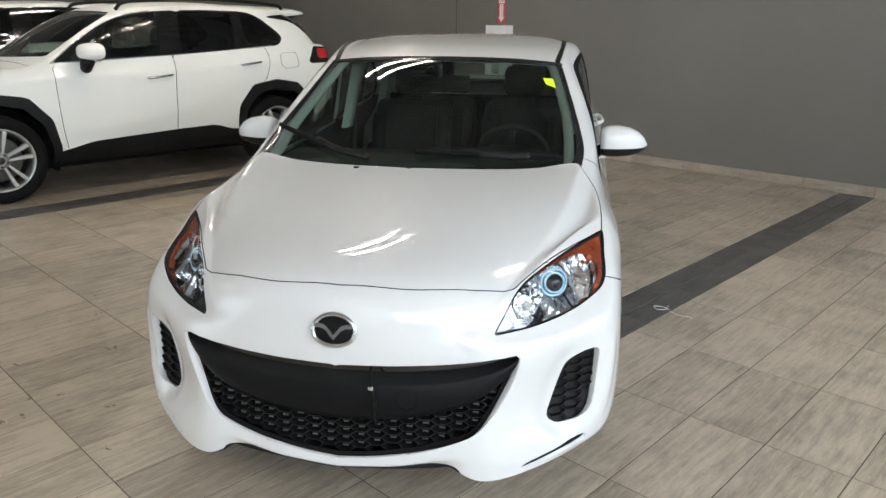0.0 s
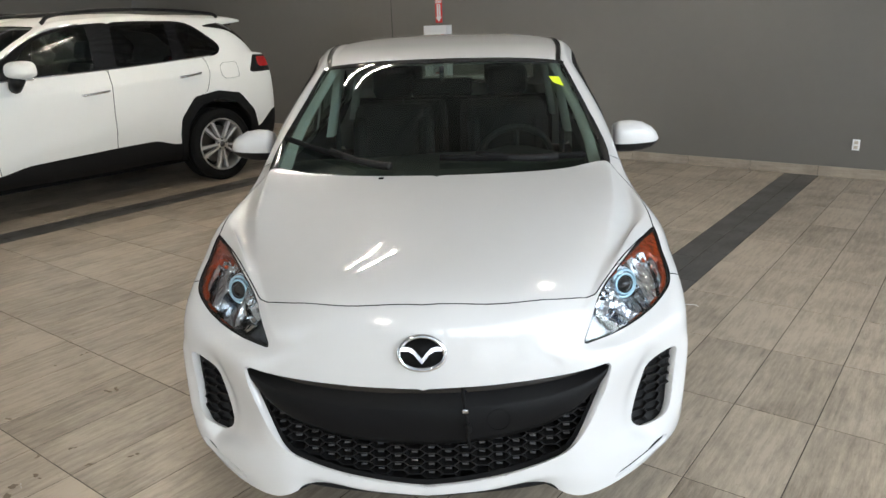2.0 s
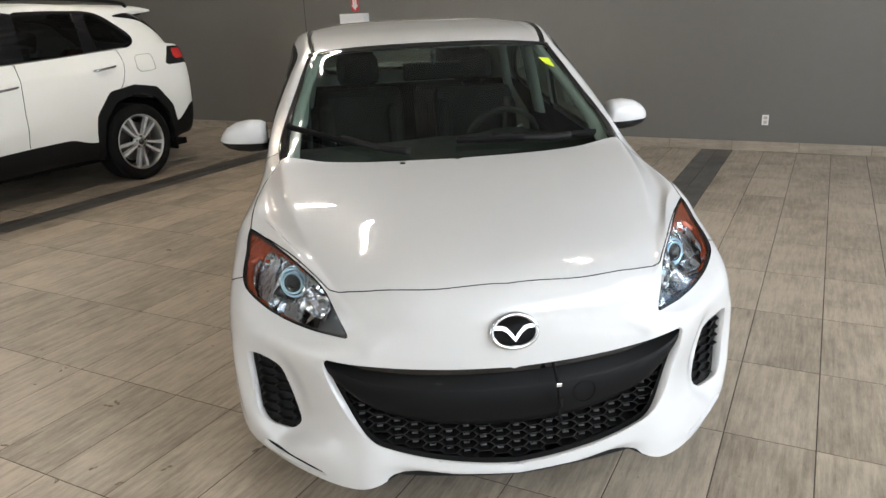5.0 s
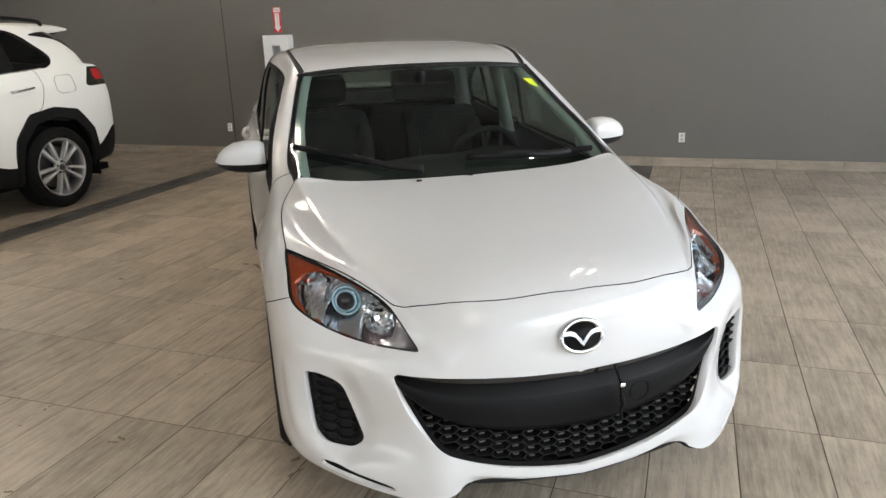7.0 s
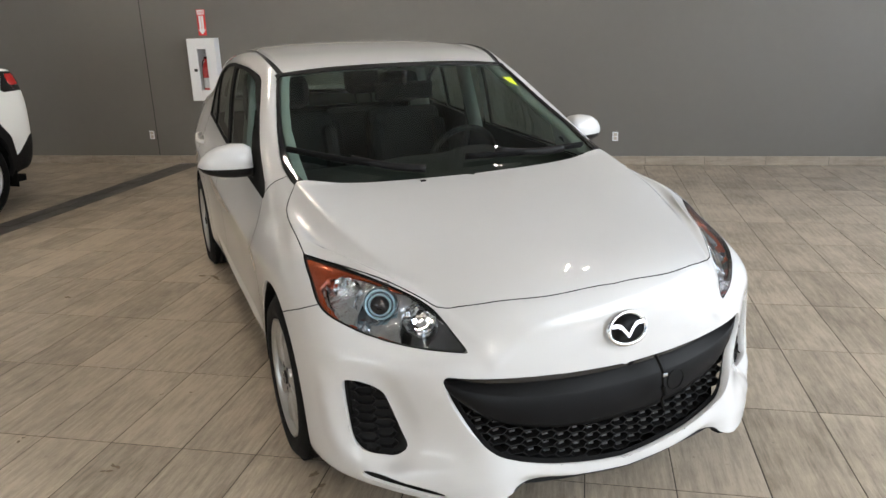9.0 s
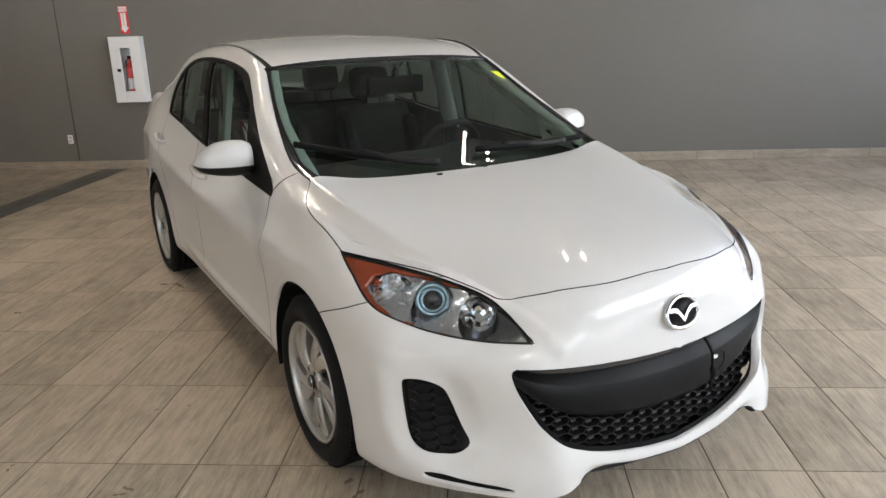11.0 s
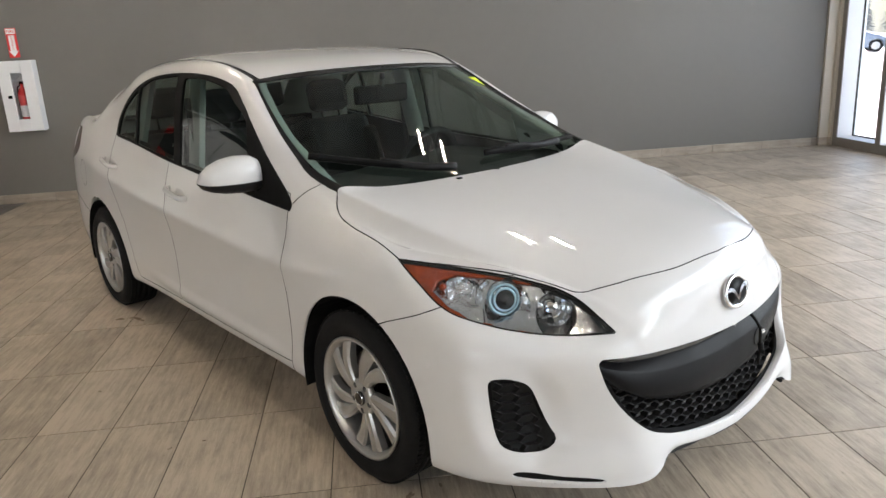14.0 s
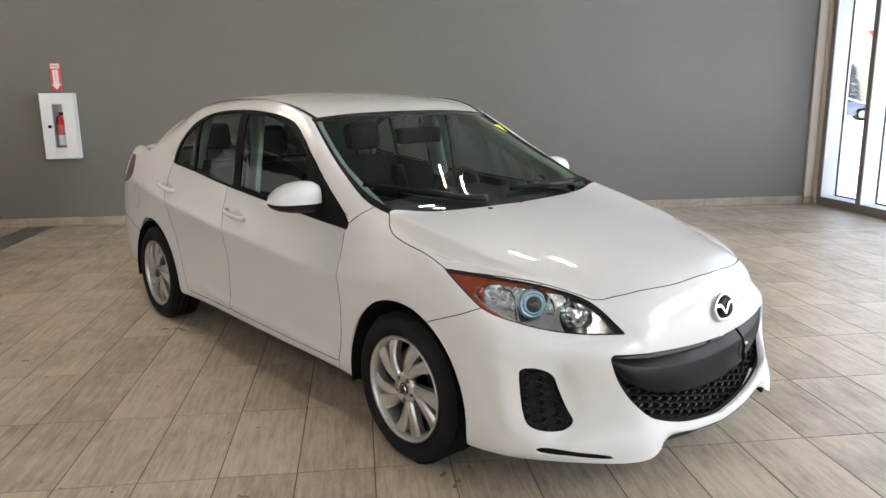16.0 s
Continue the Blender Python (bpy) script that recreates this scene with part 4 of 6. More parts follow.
    cut(sk, [(-.6, .2), (-.6, .9), (-.2, .86), (.2, 1.0), (.30, 1.02), (.36, .99), (.466, .905), (.47, .88), (.45, .78), (.435, .62), (.45, .42), (.49, .287), (.49, .2)], "fender", SIDE, lambda x, y, z: (x > .4) & (y < .6))
    cut(sk, smooth_loop([(3.20, .93), (3.30, 1.045), (3.42, 1.06), (3.7, 1.05), (3.7, .86), (3.36, .87)], 5, (3, 4)), "tail_lamp", SIDE, lambda x, y, z: (x > .45) & (y > 2.9))
    cut(sk, ring(3.03, .80, .082), "fuel_flap", SIDE, lambda x, y, z: (x > .5))
    cut(sk, [(2.9, .1), (2.95, .55), (3.3, .62), (3.9, .66), (3.9, .1)], "rear_bumper", SIDE, None)


def lamp_unit(sk, car, s):
    """A headlamp: clear lens over amber, chrome and black housings, a projector with blue-tinted rings."""
    lamp = panel(sk, "lamp", "headlamp", LENS, car, "clear headlamp with amber corner and blue-ringed projector", flank=s, gap=0.003, lip=0.004)
    lamp.visible_shadow = False
    z = {"v": sk["v"].copy(), "n": sk["n"].copy(), "f": list(sk["f"]), "tag": list(sk["tag"])}
    see, reg, of = (.62, -.78, 0), (lambda x, y, zz: (x > .3) & (y < 0) & (zz > .5)), ("lamp",)
    edge = [(.7828 * p[0] + .6222 * p[1], p[2]) for p in LAMP]
    n_, shrunk = len(edge), []
    for i, (u, w) in enumerate(edge):
        (ua, wa), (ub, wb) = edge[i - 1], edge[(i + 1) % n_]
        k = .0045 / (math.hypot(ub - ua, wb - wa) + 1e-9)
        shrunk.append((u + (wb - wa) * k, w - (ub - ua) * k))
    cut(z, shrunk, "inner", see, reg, of)
    panel(z, "lamp", "lamp_border", MATT_BLACK, lamp, "black lamp border", flank=s, gap=0, lip=.012, offset=-.006)
    of = ("inner",)
    cut(z, ring(.058, .694, .058, 28), "bowl", see, reg, of)
    cut(z, ring(.196, .720, .064, 32), "well", see, reg, of)
    cut(z, smooth_loop([(.402, .775), (.35, .786), (.28, .776), (.268, .73), (.272, .682), (.33, .705), (.395, .752)], 5, (0,)), "clear", see, reg, of)
    cut(z, [(.60, .9), (.60, .70), (.47, .70), (.425, .742), (.395, .778), (.33, .792), (.24, .784), (.16, .772), (.12, .768), (.12, .80), (.30, .86)], "amber", see, reg, of)
    cut(z, [(.47, .76), (.381, .70), (.275, .668), (.156, .642), (.06, .632), (.06, .643), (.15, .658), (.27, .686), (.365, .719), (.43, .768)], "strip", see, reg, of)
    cut(z, [(-.2, .6), (-.2, .78), (.03, .79), (.012, .745), (-.006, .70), (.0, .668), (.03, .652), (.06, .60)], "tip", see, reg, of)
    panel(z, "tip", "housing_tip", SMOKED, lamp, "black inner tip", flank=s, gap=0, lip=.01, offset=-.03)
    panel(z, "inner", "housing", LAMP_GREY, lamp, "faceted chrome housing", flank=s, gap=0.002, lip=0.05, offset=-0.022)
    panel(z, "amber", "amber_reflector", AMBER, lamp, "amber side reflector", flank=s, gap=0, lip=0.05, offset=-0.010)
    panel(z, "strip", "amber_strip", AMBER, lamp, "amber strip", flank=s, gap=0, lip=0.03, offset=-0.012)
    panel(z, "clear", "indicator_reflector", CHROME_LAMP, lamp, "faceted chrome indicator reflector", flank=s, gap=0, lip=0.04, offset=-0.05)
    for px, py, pz, r, yaw in ((.554, -.604, .692, .055, 34), (.712, -.360, .741, .043, 46)):
        dish = spun(bmesh.new(), [(.0, r), (.006, r * .97), (.022, r * .84), (.034, r * .62), (.042, r * .40), (.046, r * .2), (.047, .0)], 13, "y")
        part("reflector_bowl", dish, CHROME, lamp, "faceted chrome reflector", False, pose(s * px, py, pz, -6, 0, s * yaw))
    panel(z, "bowl", "bowl_surround", SMOKED, lamp, flank=s, gap=0, lip=0.05, offset=-0.125)
    panel(z, "well", "projector_well", LAMP_GREY, lamp, "chrome projector well", flank=s, gap=0, lip=0.06, offset=-0.075)
    axis = pose(s * .636, -.480, .716, -8, 0, s * 26) @ Matrix.Diagonal((1.06, 1, 1.06, 1))
    for r, t, y, mt in ((.0500, .0015, .012, CHROME), (.0425, .0040, .0, BLUE_RING), (.037, .0025, .010, CHROME), (.0315, .0036, -.006, BLUE_RING), (.025, .0025, -.010, GLOSS_BLACK)):
        bm = tube(bmesh.new(), [(r * math.cos(k * math.tau / 40), y, r * math.sin(k * math.tau / 40)) for k in range(40)], t, 8, True)
        part("projector_ring", bm, mt, lamp, "pale blue projector ring" if mt is BLUE_RING else "", True, axis)
    barrel = axis @ pose(s * .014, .024, .0)
    part("barrel", spun(bmesh.new(), [(.0, .064), (.003, .0655), (.006, .063), (.020, .061), (.023, .058), (.034, .056), (.040, .048), (.042, .040)], 40, "y"), CHROME, lamp, "chrome projector barrel", True, barrel)
    part("shroud", spun(bmesh.new(), [(.012, .0500), (.024, .046), (.0, .0425), (.018, .037), (-.006, .0315), (.006, .024)], 40, "y"), CHROME_LAMP, lamp, smooth=True, m=axis)
    part("projector_lens", spun(bmesh.new(), [(-.020, .0005), (-.018, .010), (-.012, .018), (-.002, .024), (.01, .026)], 32, "y"), GLOSS_BLACK, lamp, "dark glass projector lens", True, axis)
    for px, py, pz, r, mt in ((.735, -.35, .745, .013, AMBER), (.575, -.60, .70, .014, CHROME)):
        bm = bmesh.new()
        bmesh.ops.create_uvsphere(bm, u_segments=16, v_segments=10, radius=r)
        part("bulb", bm, mt, lamp, smooth=True, m=pose(s * px, py + .035, pz))
    return lamp


def sedan_spokes(w, rim_r, face):
    bm = bmesh.new()
    spun(bm, [(face - .035, .0), (face - .035, .068), (face - .018, .066), (face - .012, .05), (face - .014, .032), (face - .014, .0)], 40)
    hub = part("hub", bm, ALLOY, w, smooth=True)
    for k in range(10):
        a, wide = k * math.tau / 10, .5 if k % 2 else .62
        bm = bmesh.new()
        rows = []
        for i in range(8):
            t = i / 7
            r = .05 + (rim_r - .055) * t
            tw = a - .36 * t + (.05 if k % 2 else -.05) + .10 * (1 - t) * (1 if k % 2 else -1)
            half = (.0145 + .0165 * t) * (wide + .55)
            zf = face - .016 - .006 * t + .008 * math.sin(t * math.pi)
            c, s_ = math.cos(tw), math.sin(tw)
            rows.append([bm.verts.new((x, r * c - u * s_, r * s_ + u * c)) for x, u in ((zf - .032, -half), (zf - .006, -half), (zf, -half * .55), (zf + .001, half * .55), (zf - .006, half), (zf - .032, half))])
        for A, B in zip(rows, rows[1:]):
            for j in range(5):
                bm.faces.new((A[j], A[j + 1], B[j + 1], B[j]))
        bmesh.ops.recalc_face_normals(bm, faces=bm.faces)
        part("spoke", bm, ALLOY, w, smooth=False)
    part("centre_cap", spun(bmesh.new(), [(face - .012, .026), (face - .006, .026), (face - .004, .022), (face - .004, .0)], 32), GLOSS_BLACK, hub, "black centre cap", True)
    part("cap_ring", tube(bmesh.new(), [(face - .004, .022 * math.cos(k * math.tau / 28), .022 * math.sin(k * math.tau / 28)) for k in range(28)], .0018, 6, True), CHROME, hub)
    for k in range(5):
        a = (k + .5) * math.tau / 5
        bm = spun(bmesh.new(), [(face - .022, .014), (face - .022, .010), (face - .012, .0095), (face - .010, .0)], 12)
        part("wheel_nut", bm, ALLOY_DARK, hub, smooth=True, m=pose(0, .048 * math.cos(a), .048 * math.sin(a)))


def door_mirror(car, s):
    m = part("door_mirror", bmesh.new(), PAINT, car, "white door mirror with a black underside")
    secs = [(0.0, .062, .060, .0), (.12, .071, .066, .003), (.35, .073, .070, .004), (.6, .066, .066, .002), (.8, .050, .055, -.004), (.92, .031, .038, -.010), (1.0, .004, .008, -.016)]
    up, low = bmesh.new(), bmesh.new()
    for bm, a0, a1 in ((up, -22, 202), (low, 202, 338)):
        rows = []
        for u, hh, dd, dz in secs:
            row = []
            for k in range(17):
                a = radians(a0 + (a1 - a0) * k / 16)
                ca, sa = math.cos(a), math.sin(a)
                r = (abs(ca) ** 2.6 + abs(sa) ** 2.6) ** (-1 / 2.6)
                row.append(bm.verts.new((s * (.808 + .218 * u), .715 + dd * r * ca + .045 * u * u, 1.012 + dz + hh * r * sa)))
            rows.append(row)
        for A, B in zip(rows, rows[1:]):
            for k in range(16):
                bm.faces.new((A[k], A[k + 1], B[k + 1], B[k]))
        bm.faces.new(rows[0])
        bmesh.ops.recalc_face_normals(bm, faces=bm.faces)
    up.to_mesh(m.data), up.free()
    m.data.shade_smooth()
    part("mirror_base", low, PLASTIC, m, "black lower cover", True)
    bm = tube(bmesh.new(), [(s * .785, .735, .955), (s * .81, .73, .972), (s * .855, .72, .985)], [.03, .026, .022], 10)
    part("stalk", bm, PLASTIC, m, smooth=True)
    return m


def seat(parent, x, y, wide=.5, back=.62):
    t = new("seat")
    t.parent = parent
    t.matrix_local = pose(x, y, 0)
    t["label"] = "charcoal cloth seat with headrest"
    h = wide / 2
    boxed("seat_cushion", (-h, h, -.28, .27, .38, .55), SEAT, t, bevel=.05)
    part("backrest", box(bmesh.new(), -h, h, -.07, .07, 0, back, .055), SEAT, t, m=pose(0, .27, .48, -20, 0, 0))
    for dx in (-h + .04, h - .04):
        part("bolster", box(bmesh.new(), dx - .045, dx + .045, -.12, .05, .02, back - .1, .04), SEAT, t, m=pose(0, .27, .48, -20, 0, 0))
    part("headrest", box(bmesh.new(), -.13, .13, -.055, .055, 0, .19, .045), SEAT, t, m=pose(0, .47, 1.10, -12, 0, 0))
    for dx in (-.06, .06):
        part("headrest_post", tube(bmesh.new(), [(dx, .455, 1.03), (dx, .48, 1.14)], .006, 6), CABIN, t)
    return t


def cabin(sk, car):
    panel(sk, ("body", "roof", "tail_lamp", "rear_bumper", "fuel_flap"), "headlining", CABIN_PALE, car, "pale grey headlining and pillar trim", gap=.004, lip=0, offset=-.03)
    panel(sk, ("front_door", "rear_door"), "door_lining", CABIN, car, "black door trim", gap=-.02, lip=0, offset=-.05)
    panel(sk, "window_surround", "pillar_trim", CABIN_PALE, car, "pale grey pillar trim", gap=.008, lip=0, offset=-.018)
    panel(sk, ("hood", "bumper", "fender"), "inner_liner", MATT_BLACK, car, gap=-.01, lip=0, offset=-.03)
    # pale trim inside the screen pillars and the door pillars
    scr = on_skin(sk, ("screen", "clear_screen"), 1)
    for s in (1, -1):
        bm, rows = bmesh.new(), []
        for x, z in ((.70, .96), (.695, 1.04), (.675, 1.13), (.645, 1.21), (.60, 1.31), (.565, 1.365)):
            y = scr(x - .02, z)
            rows.append([bm.verts.new((s * px, y + dy, z)) for px, dy in ((x - .012, .04), (x - .03, .045), (x - .056, .065), (x - .056, .10), (x - .015, .14))])
        for A, B in zip(rows, rows[1:]):
            for j in range(4):
                bm.faces.new((A[j], A[j + 1], B[j + 1], B[j]))
        part("screen_pillar_trim", bm, CABIN_PALE, car, "pale grey-green pillar trim", True)
        for y0, y1, hw, xt in ((1.565, 1.60, .062, .632), (2.40, 2.30, .07, .62)):
            bm, rows = bmesh.new(), []
            for t in (0, .33, .66, 1):
                x, y, z = .715 + (xt - .715) * t, y0 + (y1 - y0) * t, .93 + .43 * t
                rows.append([bm.verts.new((s * px, py, z)) for px, py in ((x, y - hw), (x - .035, y - hw * .8), (x - .04, y + hw * .8), (x, y + hw))])
            for A, B in zip(rows, rows[1:]):
                for j in range(3):
                    bm.faces.new((A[j], A[j + 1], B[j + 1], B[j]))
            part("door_pillar_trim", bm, CABIN_PALE, car, "pale grey pillar trim", True)
    # floor pan and bulkheads
    bm = bmesh.new()
    box(bm, -.78, .78, -.30, 3.3, .19, .24)
    box(bm, -.72, .72, .42, .50, .24, .86)
    box(bm, -.74, .74, 2.86, 2.94, .24, 1.02)
    box(bm, -.46, .46, -.68, -.62, .22, .60), box(bm, -.50, .50, -.70, -.30, .215, .225)
    part("floor_pan", bm, MATT_BLACK, car)
    bm = bmesh.new()                       # dashboard
    prof = [(.22, .885), (.42, .915), (.70, .925), (.90, .915), (.985, .875), (1.0, .80), (.96, .62), (.90, .40)]
    rows = []
    for i in range(15):
        x = -.72 + 1.44 * i / 14
        hump = .045 * math.exp(-((x - .36) / .16) ** 2) + .015 * math.exp(-(x / .14) ** 2)
        rows.append([bm.verts.new((x, y - .07 * (x / .72) ** 2 * (j > 2) + .12 * (x / .72) ** 2 * (j < 2), z + hump * (1 if j in (3, 4) else .5 if j == 2 else 0))) for j, (y, z) in enumerate(prof)])
    for A, B in zip(rows, rows[1:]):
        for j in range(len(prof) - 1):
            bm.faces.new((A[j], A[j + 1], B[j + 1], B[j]))
    bmesh.ops.recalc_face_normals(bm, faces=bm.faces)
    dash = part("dashboard", bm, CABIN, car, "black moulded dashboard", True)
    bm = bmesh.new()
    for k in range(22):
        box(bm, .02 + k * .022, .03 + k * .022, .30, .325, .912, .918)
    part("demister_vent", bm, MATT_BLACK, dash)
    w = new("steering_wheel")
    w.parent = car
    w.matrix_local = pose(.37, 1.08, .865, -64, 0, 0)
    part("wheel_rim", tube(bmesh.new(), [(.185 * math.cos(k * math.tau / 40), .185 * math.sin(k * math.tau / 40), 0) for k in range(40)], .016, 10, True), CABIN, w, smooth=True)
    part("wheel_hub", box(bmesh.new(), -.07, .07, -.065, .055, -.03, .012, .02), CABIN, w)
    for a in (5, 175, 270):
        c, s_ = math.cos(radians(a)), math.sin(radians(a))
        part("wheel_spoke", tube(bmesh.new(), [(.05 * c, .05 * s_, -.01), (.18 * c, .18 * s_, 0)], .014, 8), CABIN, w, smooth=True)
    for x in (-.36, .36):
        seat(car, x, 1.52)
    seat(car, -.36, 2.33, .62, .56)
    seat(car, .36, 2.33, .62, .56)
    mir = boxed("rear_view_mirror", (-.15, .15, .925, .965, 1.205, 1.29), MATT_BLACK, car, "black rear-view mirror", .012)
    part("mirror_stem", tube(bmesh.new(), [(0, .935, 1.28), (0, .92, 1.345)], .012, 8), CABIN, mir)
    for x in (-.22, .22):
        boxed("sun_visor", (x - .17, x + .17, 1.08, 1.26, 1.345, 1.36), CABIN_PALE, car, "pale sun visor folded up", .006)
    for s in (1, -1):
        bm = bmesh.new()
        tube(bm, [(s * .66, 1.66, 1.27), (s * .67, 1.64, .95), (s * .68, 1.62, .45)], .016, 6)
        part("seat_belt", bm, CABIN, car, "grey seat belt", True)


def wiper(car, at, pts, arm):
    """A wiper lying on the screen. at(x, y) gives the screen's height."""
    w = part("windscreen_wiper", bmesh.new(), PLASTIC, car, "black wiper resting on the screen")
    lift = lambda x, y, h: (x, y - h * .42, at(x, y) + h)
    bm = bmesh.new()
    line = spline([lift(x, y, .018) for x, y in arm], 6)
    tube(bm, line, [.017 - .005 * i / len(line) for i in range(len(line))], 8)
    bm.to_mesh(w.data), bm.free()
    w.data.shade_smooth()
    bm = bmesh.new()
    for h, r in ((.008, .005), (.019, .0105)):
        tube(bm, spline([lift(x, y, h) for x, y in pts], 6), r, 6)
    part("wiper_blade", bm, MATT_BLACK, w, "black rubber blade", True)
    return w


def sedan():
    car = thing("sedan", "white four-door sedan with black lower grille, parked on the tiles", "car", SEDAN)
    sk = sedan_skin()
    # creases: hood, nose beside the lamps, fog dishes, bumper shelf, front wing, door foot
    crest(sk, [(.820, -.50, .57), (.826, -.50, .48), (.815, -.52, .36), (.79, -.57, .27)], .05, .010, .6)
    crest(sk, [(.76, -.60, .22), (.71, -.66, .285), (.668, -.68, .335), (.662, -.66, .42), (.69, -.64, .50), (.72, -.62, .58)], .07, -.014, .4)
    crest(sk, [(.50, -.83, .295), (.62, -.74, .282), (.74, -.64, .276), (.82, -.52, .28)], .05, .008, .5)
    crest(sk, [(.83, -.22, .78), (.868, -.05, .79), (.876, .12, .785), (.876, .34, .73), (.876, .55, .64)], .13, .010, .25)
    crest(sk, [(.865, .46, .305), (.868, .9, .312), (.872, 1.5, .322), (.874, 2.15, .345)], .04, .014, .85)
    crest(sk, [(.515, -.65, .755), (.46, -.735, .69), (.415, -.79, .63), (.39, -.815, .595)], .04, .006, .7, .10)
    crest(sk, [(.74, .40, .985), (.715, .68, 1.125), (.665, .93, 1.265), (.618, 1.12, 1.365), (.615, 1.4, 1.428), (.61, 1.9, 1.448)], .055, .013, .4)
    crest(sk, [(.56, -.56, .755), (.65, -.43, .785), (.74, -.30, .80), (.80, -.21, .81), (.83, -.12, .82)], .06, .006, .3)
    V = sk["v"]                            # the nose is a little fuller between its middle and its corners
    a, ahead = np.abs(V[:, 0]), np.clip((-.25 - V[:, 1]) / .3, 0, 1)
    V[:, 1] -= ahead * (.006 + .009 * np.exp(-((a - .45) / .18) ** 2))
    relight(sk)
    sedan_cuts(sk)
    panel(sk, "body", "body_shell", PAINT, car)
    panel(sk, "hood", "hood", PAINT, car)
    bumper = panel(sk, "bumper", "front_bumper", PAINT, car, lip=0.03, gap=.0016)
    panel(sk, "chin", "chin_panel", PLASTIC, bumper, offset=.0, gap=0, lip=.03)
    bm, rows = bmesh.new(), []             # a thin black lip under the nose
    for i in range(25):
        x = -.40 + .80 * i / 24
        y, z = -.880 + .125 * x * x, .207 + .22 * x * x
        rows.append([bm.verts.new((x, y + dy, z + dz)) for dy, dz in ((.010, .012), (.006, -.010), (.010, -.015), (.05, -.013), (.05, .012))])
    for A, B in zip(rows, rows[1:]):
        for j in range(5):
            bm.faces.new((A[j], A[(j + 1) % 5], B[(j + 1) % 5], B[j]))
    bmesh.ops.recalc_face_normals(bm, faces=bm.faces)
    part("chin_lip", bm, PLASTIC, bumper, "black plastic lip")
    for s in (1, -1):
        panel(sk, "slot", "slot_insert", MATT_BLACK, bumper, "thin black slot", flank=s, gap=-.004, lip=0, offset=-.014)
    panel(sk, "rear_bumper", "rear_bumper", PAINT, car)
    panel(sk, "roof", "roof", PAINT, car)
    scr = panel(sk, "clear_screen", "windscreen", CARGLASS, car, "green-tinted laminated windscreen", gap=-.004, lip=0, offset=-0.004)
    panel(sk, "screen", "windscreen_band", GLOSS_BLACK, scr, "black ceramic band round the screen", lip=0.006, gap=.001, offset=-0.002)
    panel(sk, "backlight", "rear_window", CARGLASS, car, lip=0, offset=-0.002)
    for s in (1, -1):
        panel(sk, "fender", "front_fender", PAINT, car, flank=s)
        d = panel(sk, "front_door", "front_door", PAINT, car, flank=s)
        d2 = panel(sk, "rear_door", "rear_door", PAINT, car, flank=s)
        panel(sk, "window_surround", "window_surround", MATT_BLACK, car, "black window surround", flank=s, gap=0.001)
        panel(sk, "gutter", "roof_moulding", PLASTIC, car, flank=s, offset=-0.003)
        for tg, nm, dd in (("front_glass", "front_window", d), ("rear_glass", "rear_window", d2), ("quarter_glass", "quarter_window", d2)):
            panel(sk, tg, nm, SIDEGLASS, dd, flank=s, lip=0, gap=-.003, offset=-0.005)
        panel(sk, "tail_lamp", "tail_lamp", SMOKE_RED, car, flank=s)
        panel(sk, "fuel_flap", "fuel_flap", PAINT, car, flank=s, gap=.001)
        lamp_unit(sk, car, s)
        fog = panel(sk, "fog", "fog_insert", PLASTIC, bumper, "black honeycomb insert", flank=s, gap=-.004, lip=0, offset=-.03)
        at = on_skin(sk, ("fog",))
        fp = inside_of(smooth_loop([(.796, .512), (.787, .533), (.745, .530), (.694, .500), (.672, .45), (.646, .365), (.638, .335), (.650, .314), (.680, .300), (.728, .304), (.768, .320), (.782, .349), (.790, .425)], 6))
        bm = honeycomb(bmesh.new(), lambda x, z: fp(.715 + (abs(x) - .715) * (.90 if abs(x) < .715 else 1.12), .415 + (z - .415) * .93), lambda x, z: at(x, z) + .018, .064, .030, .0034, .03, .62 if s > 0 else -.83, .83 if s > 0 else -.62, .28, .56)
        tagged(part("fog_honeycomb", bm, PLASTIC, fog), kind="stuff")
        door_mirror(car, s)
        side = on_skin(sk, ("front_door", "rear_door", "body"), 0)
        for dd, ya, za, yb, zb in ((d, 1.385, .830, 1.605, .856), (d2, 2.335, .898, 2.55, .926)):
            bm = bmesh.new()
            pts = [(s * (side(ya + (yb - ya) * t, za + (zb - za) * t) + o), ya + (yb - ya) * t, za + (zb - za) * t) for t, o in ((0, .0), (.06, .022), (.3, .034), (.7, .034), (.94, .024), (1, .0))]
            tube(bm, spline(pts, 5), .0135, 10)
            part("door_handle", bm, PAINT, dd, "white door handle", True)
            bm = bmesh.new()
            bmesh.ops.create_uvsphere(bm, u_segments=20, v_segments=10, radius=1)
            ym, zm = (ya + yb) / 2, (za + zb) / 2
            part("handle_recess", bm, PAINT, dd, smooth=True, m=pose(s * (side(ym, zm) - .002), ym - .03, zm - .002) @ Matrix.Diagonal((.005, .06, .032, 1)))
    # grille: honeycomb behind a plain black bar
    at = on_skin(sk, ("grille",))
    gr = [(.18, .265), (.27, .283), (.36, .309), (.43, .342), (.485, .402), (.528, .48), (.549, .548), (.55, .575)]
    gp = inside_of([(-x, z) for x, z in gr[::-1]] + [(0, .243)] + gr)
    bm = honeycomb(bmesh.new(), lambda x, z: gp(x, z - .004) or gp(x * .975, z + .014), lambda x, z: at(x, z) + .045, .068, .025, .0036, .035, -.6, .6, .23, .56)
    tagged(part("grille_honeycomb", bm, PLASTIC, bumper, "black honeycomb grille"), kind="stuff")
    # small grey blocks, added as glints on the cell floors
    bm = bmesh.new()
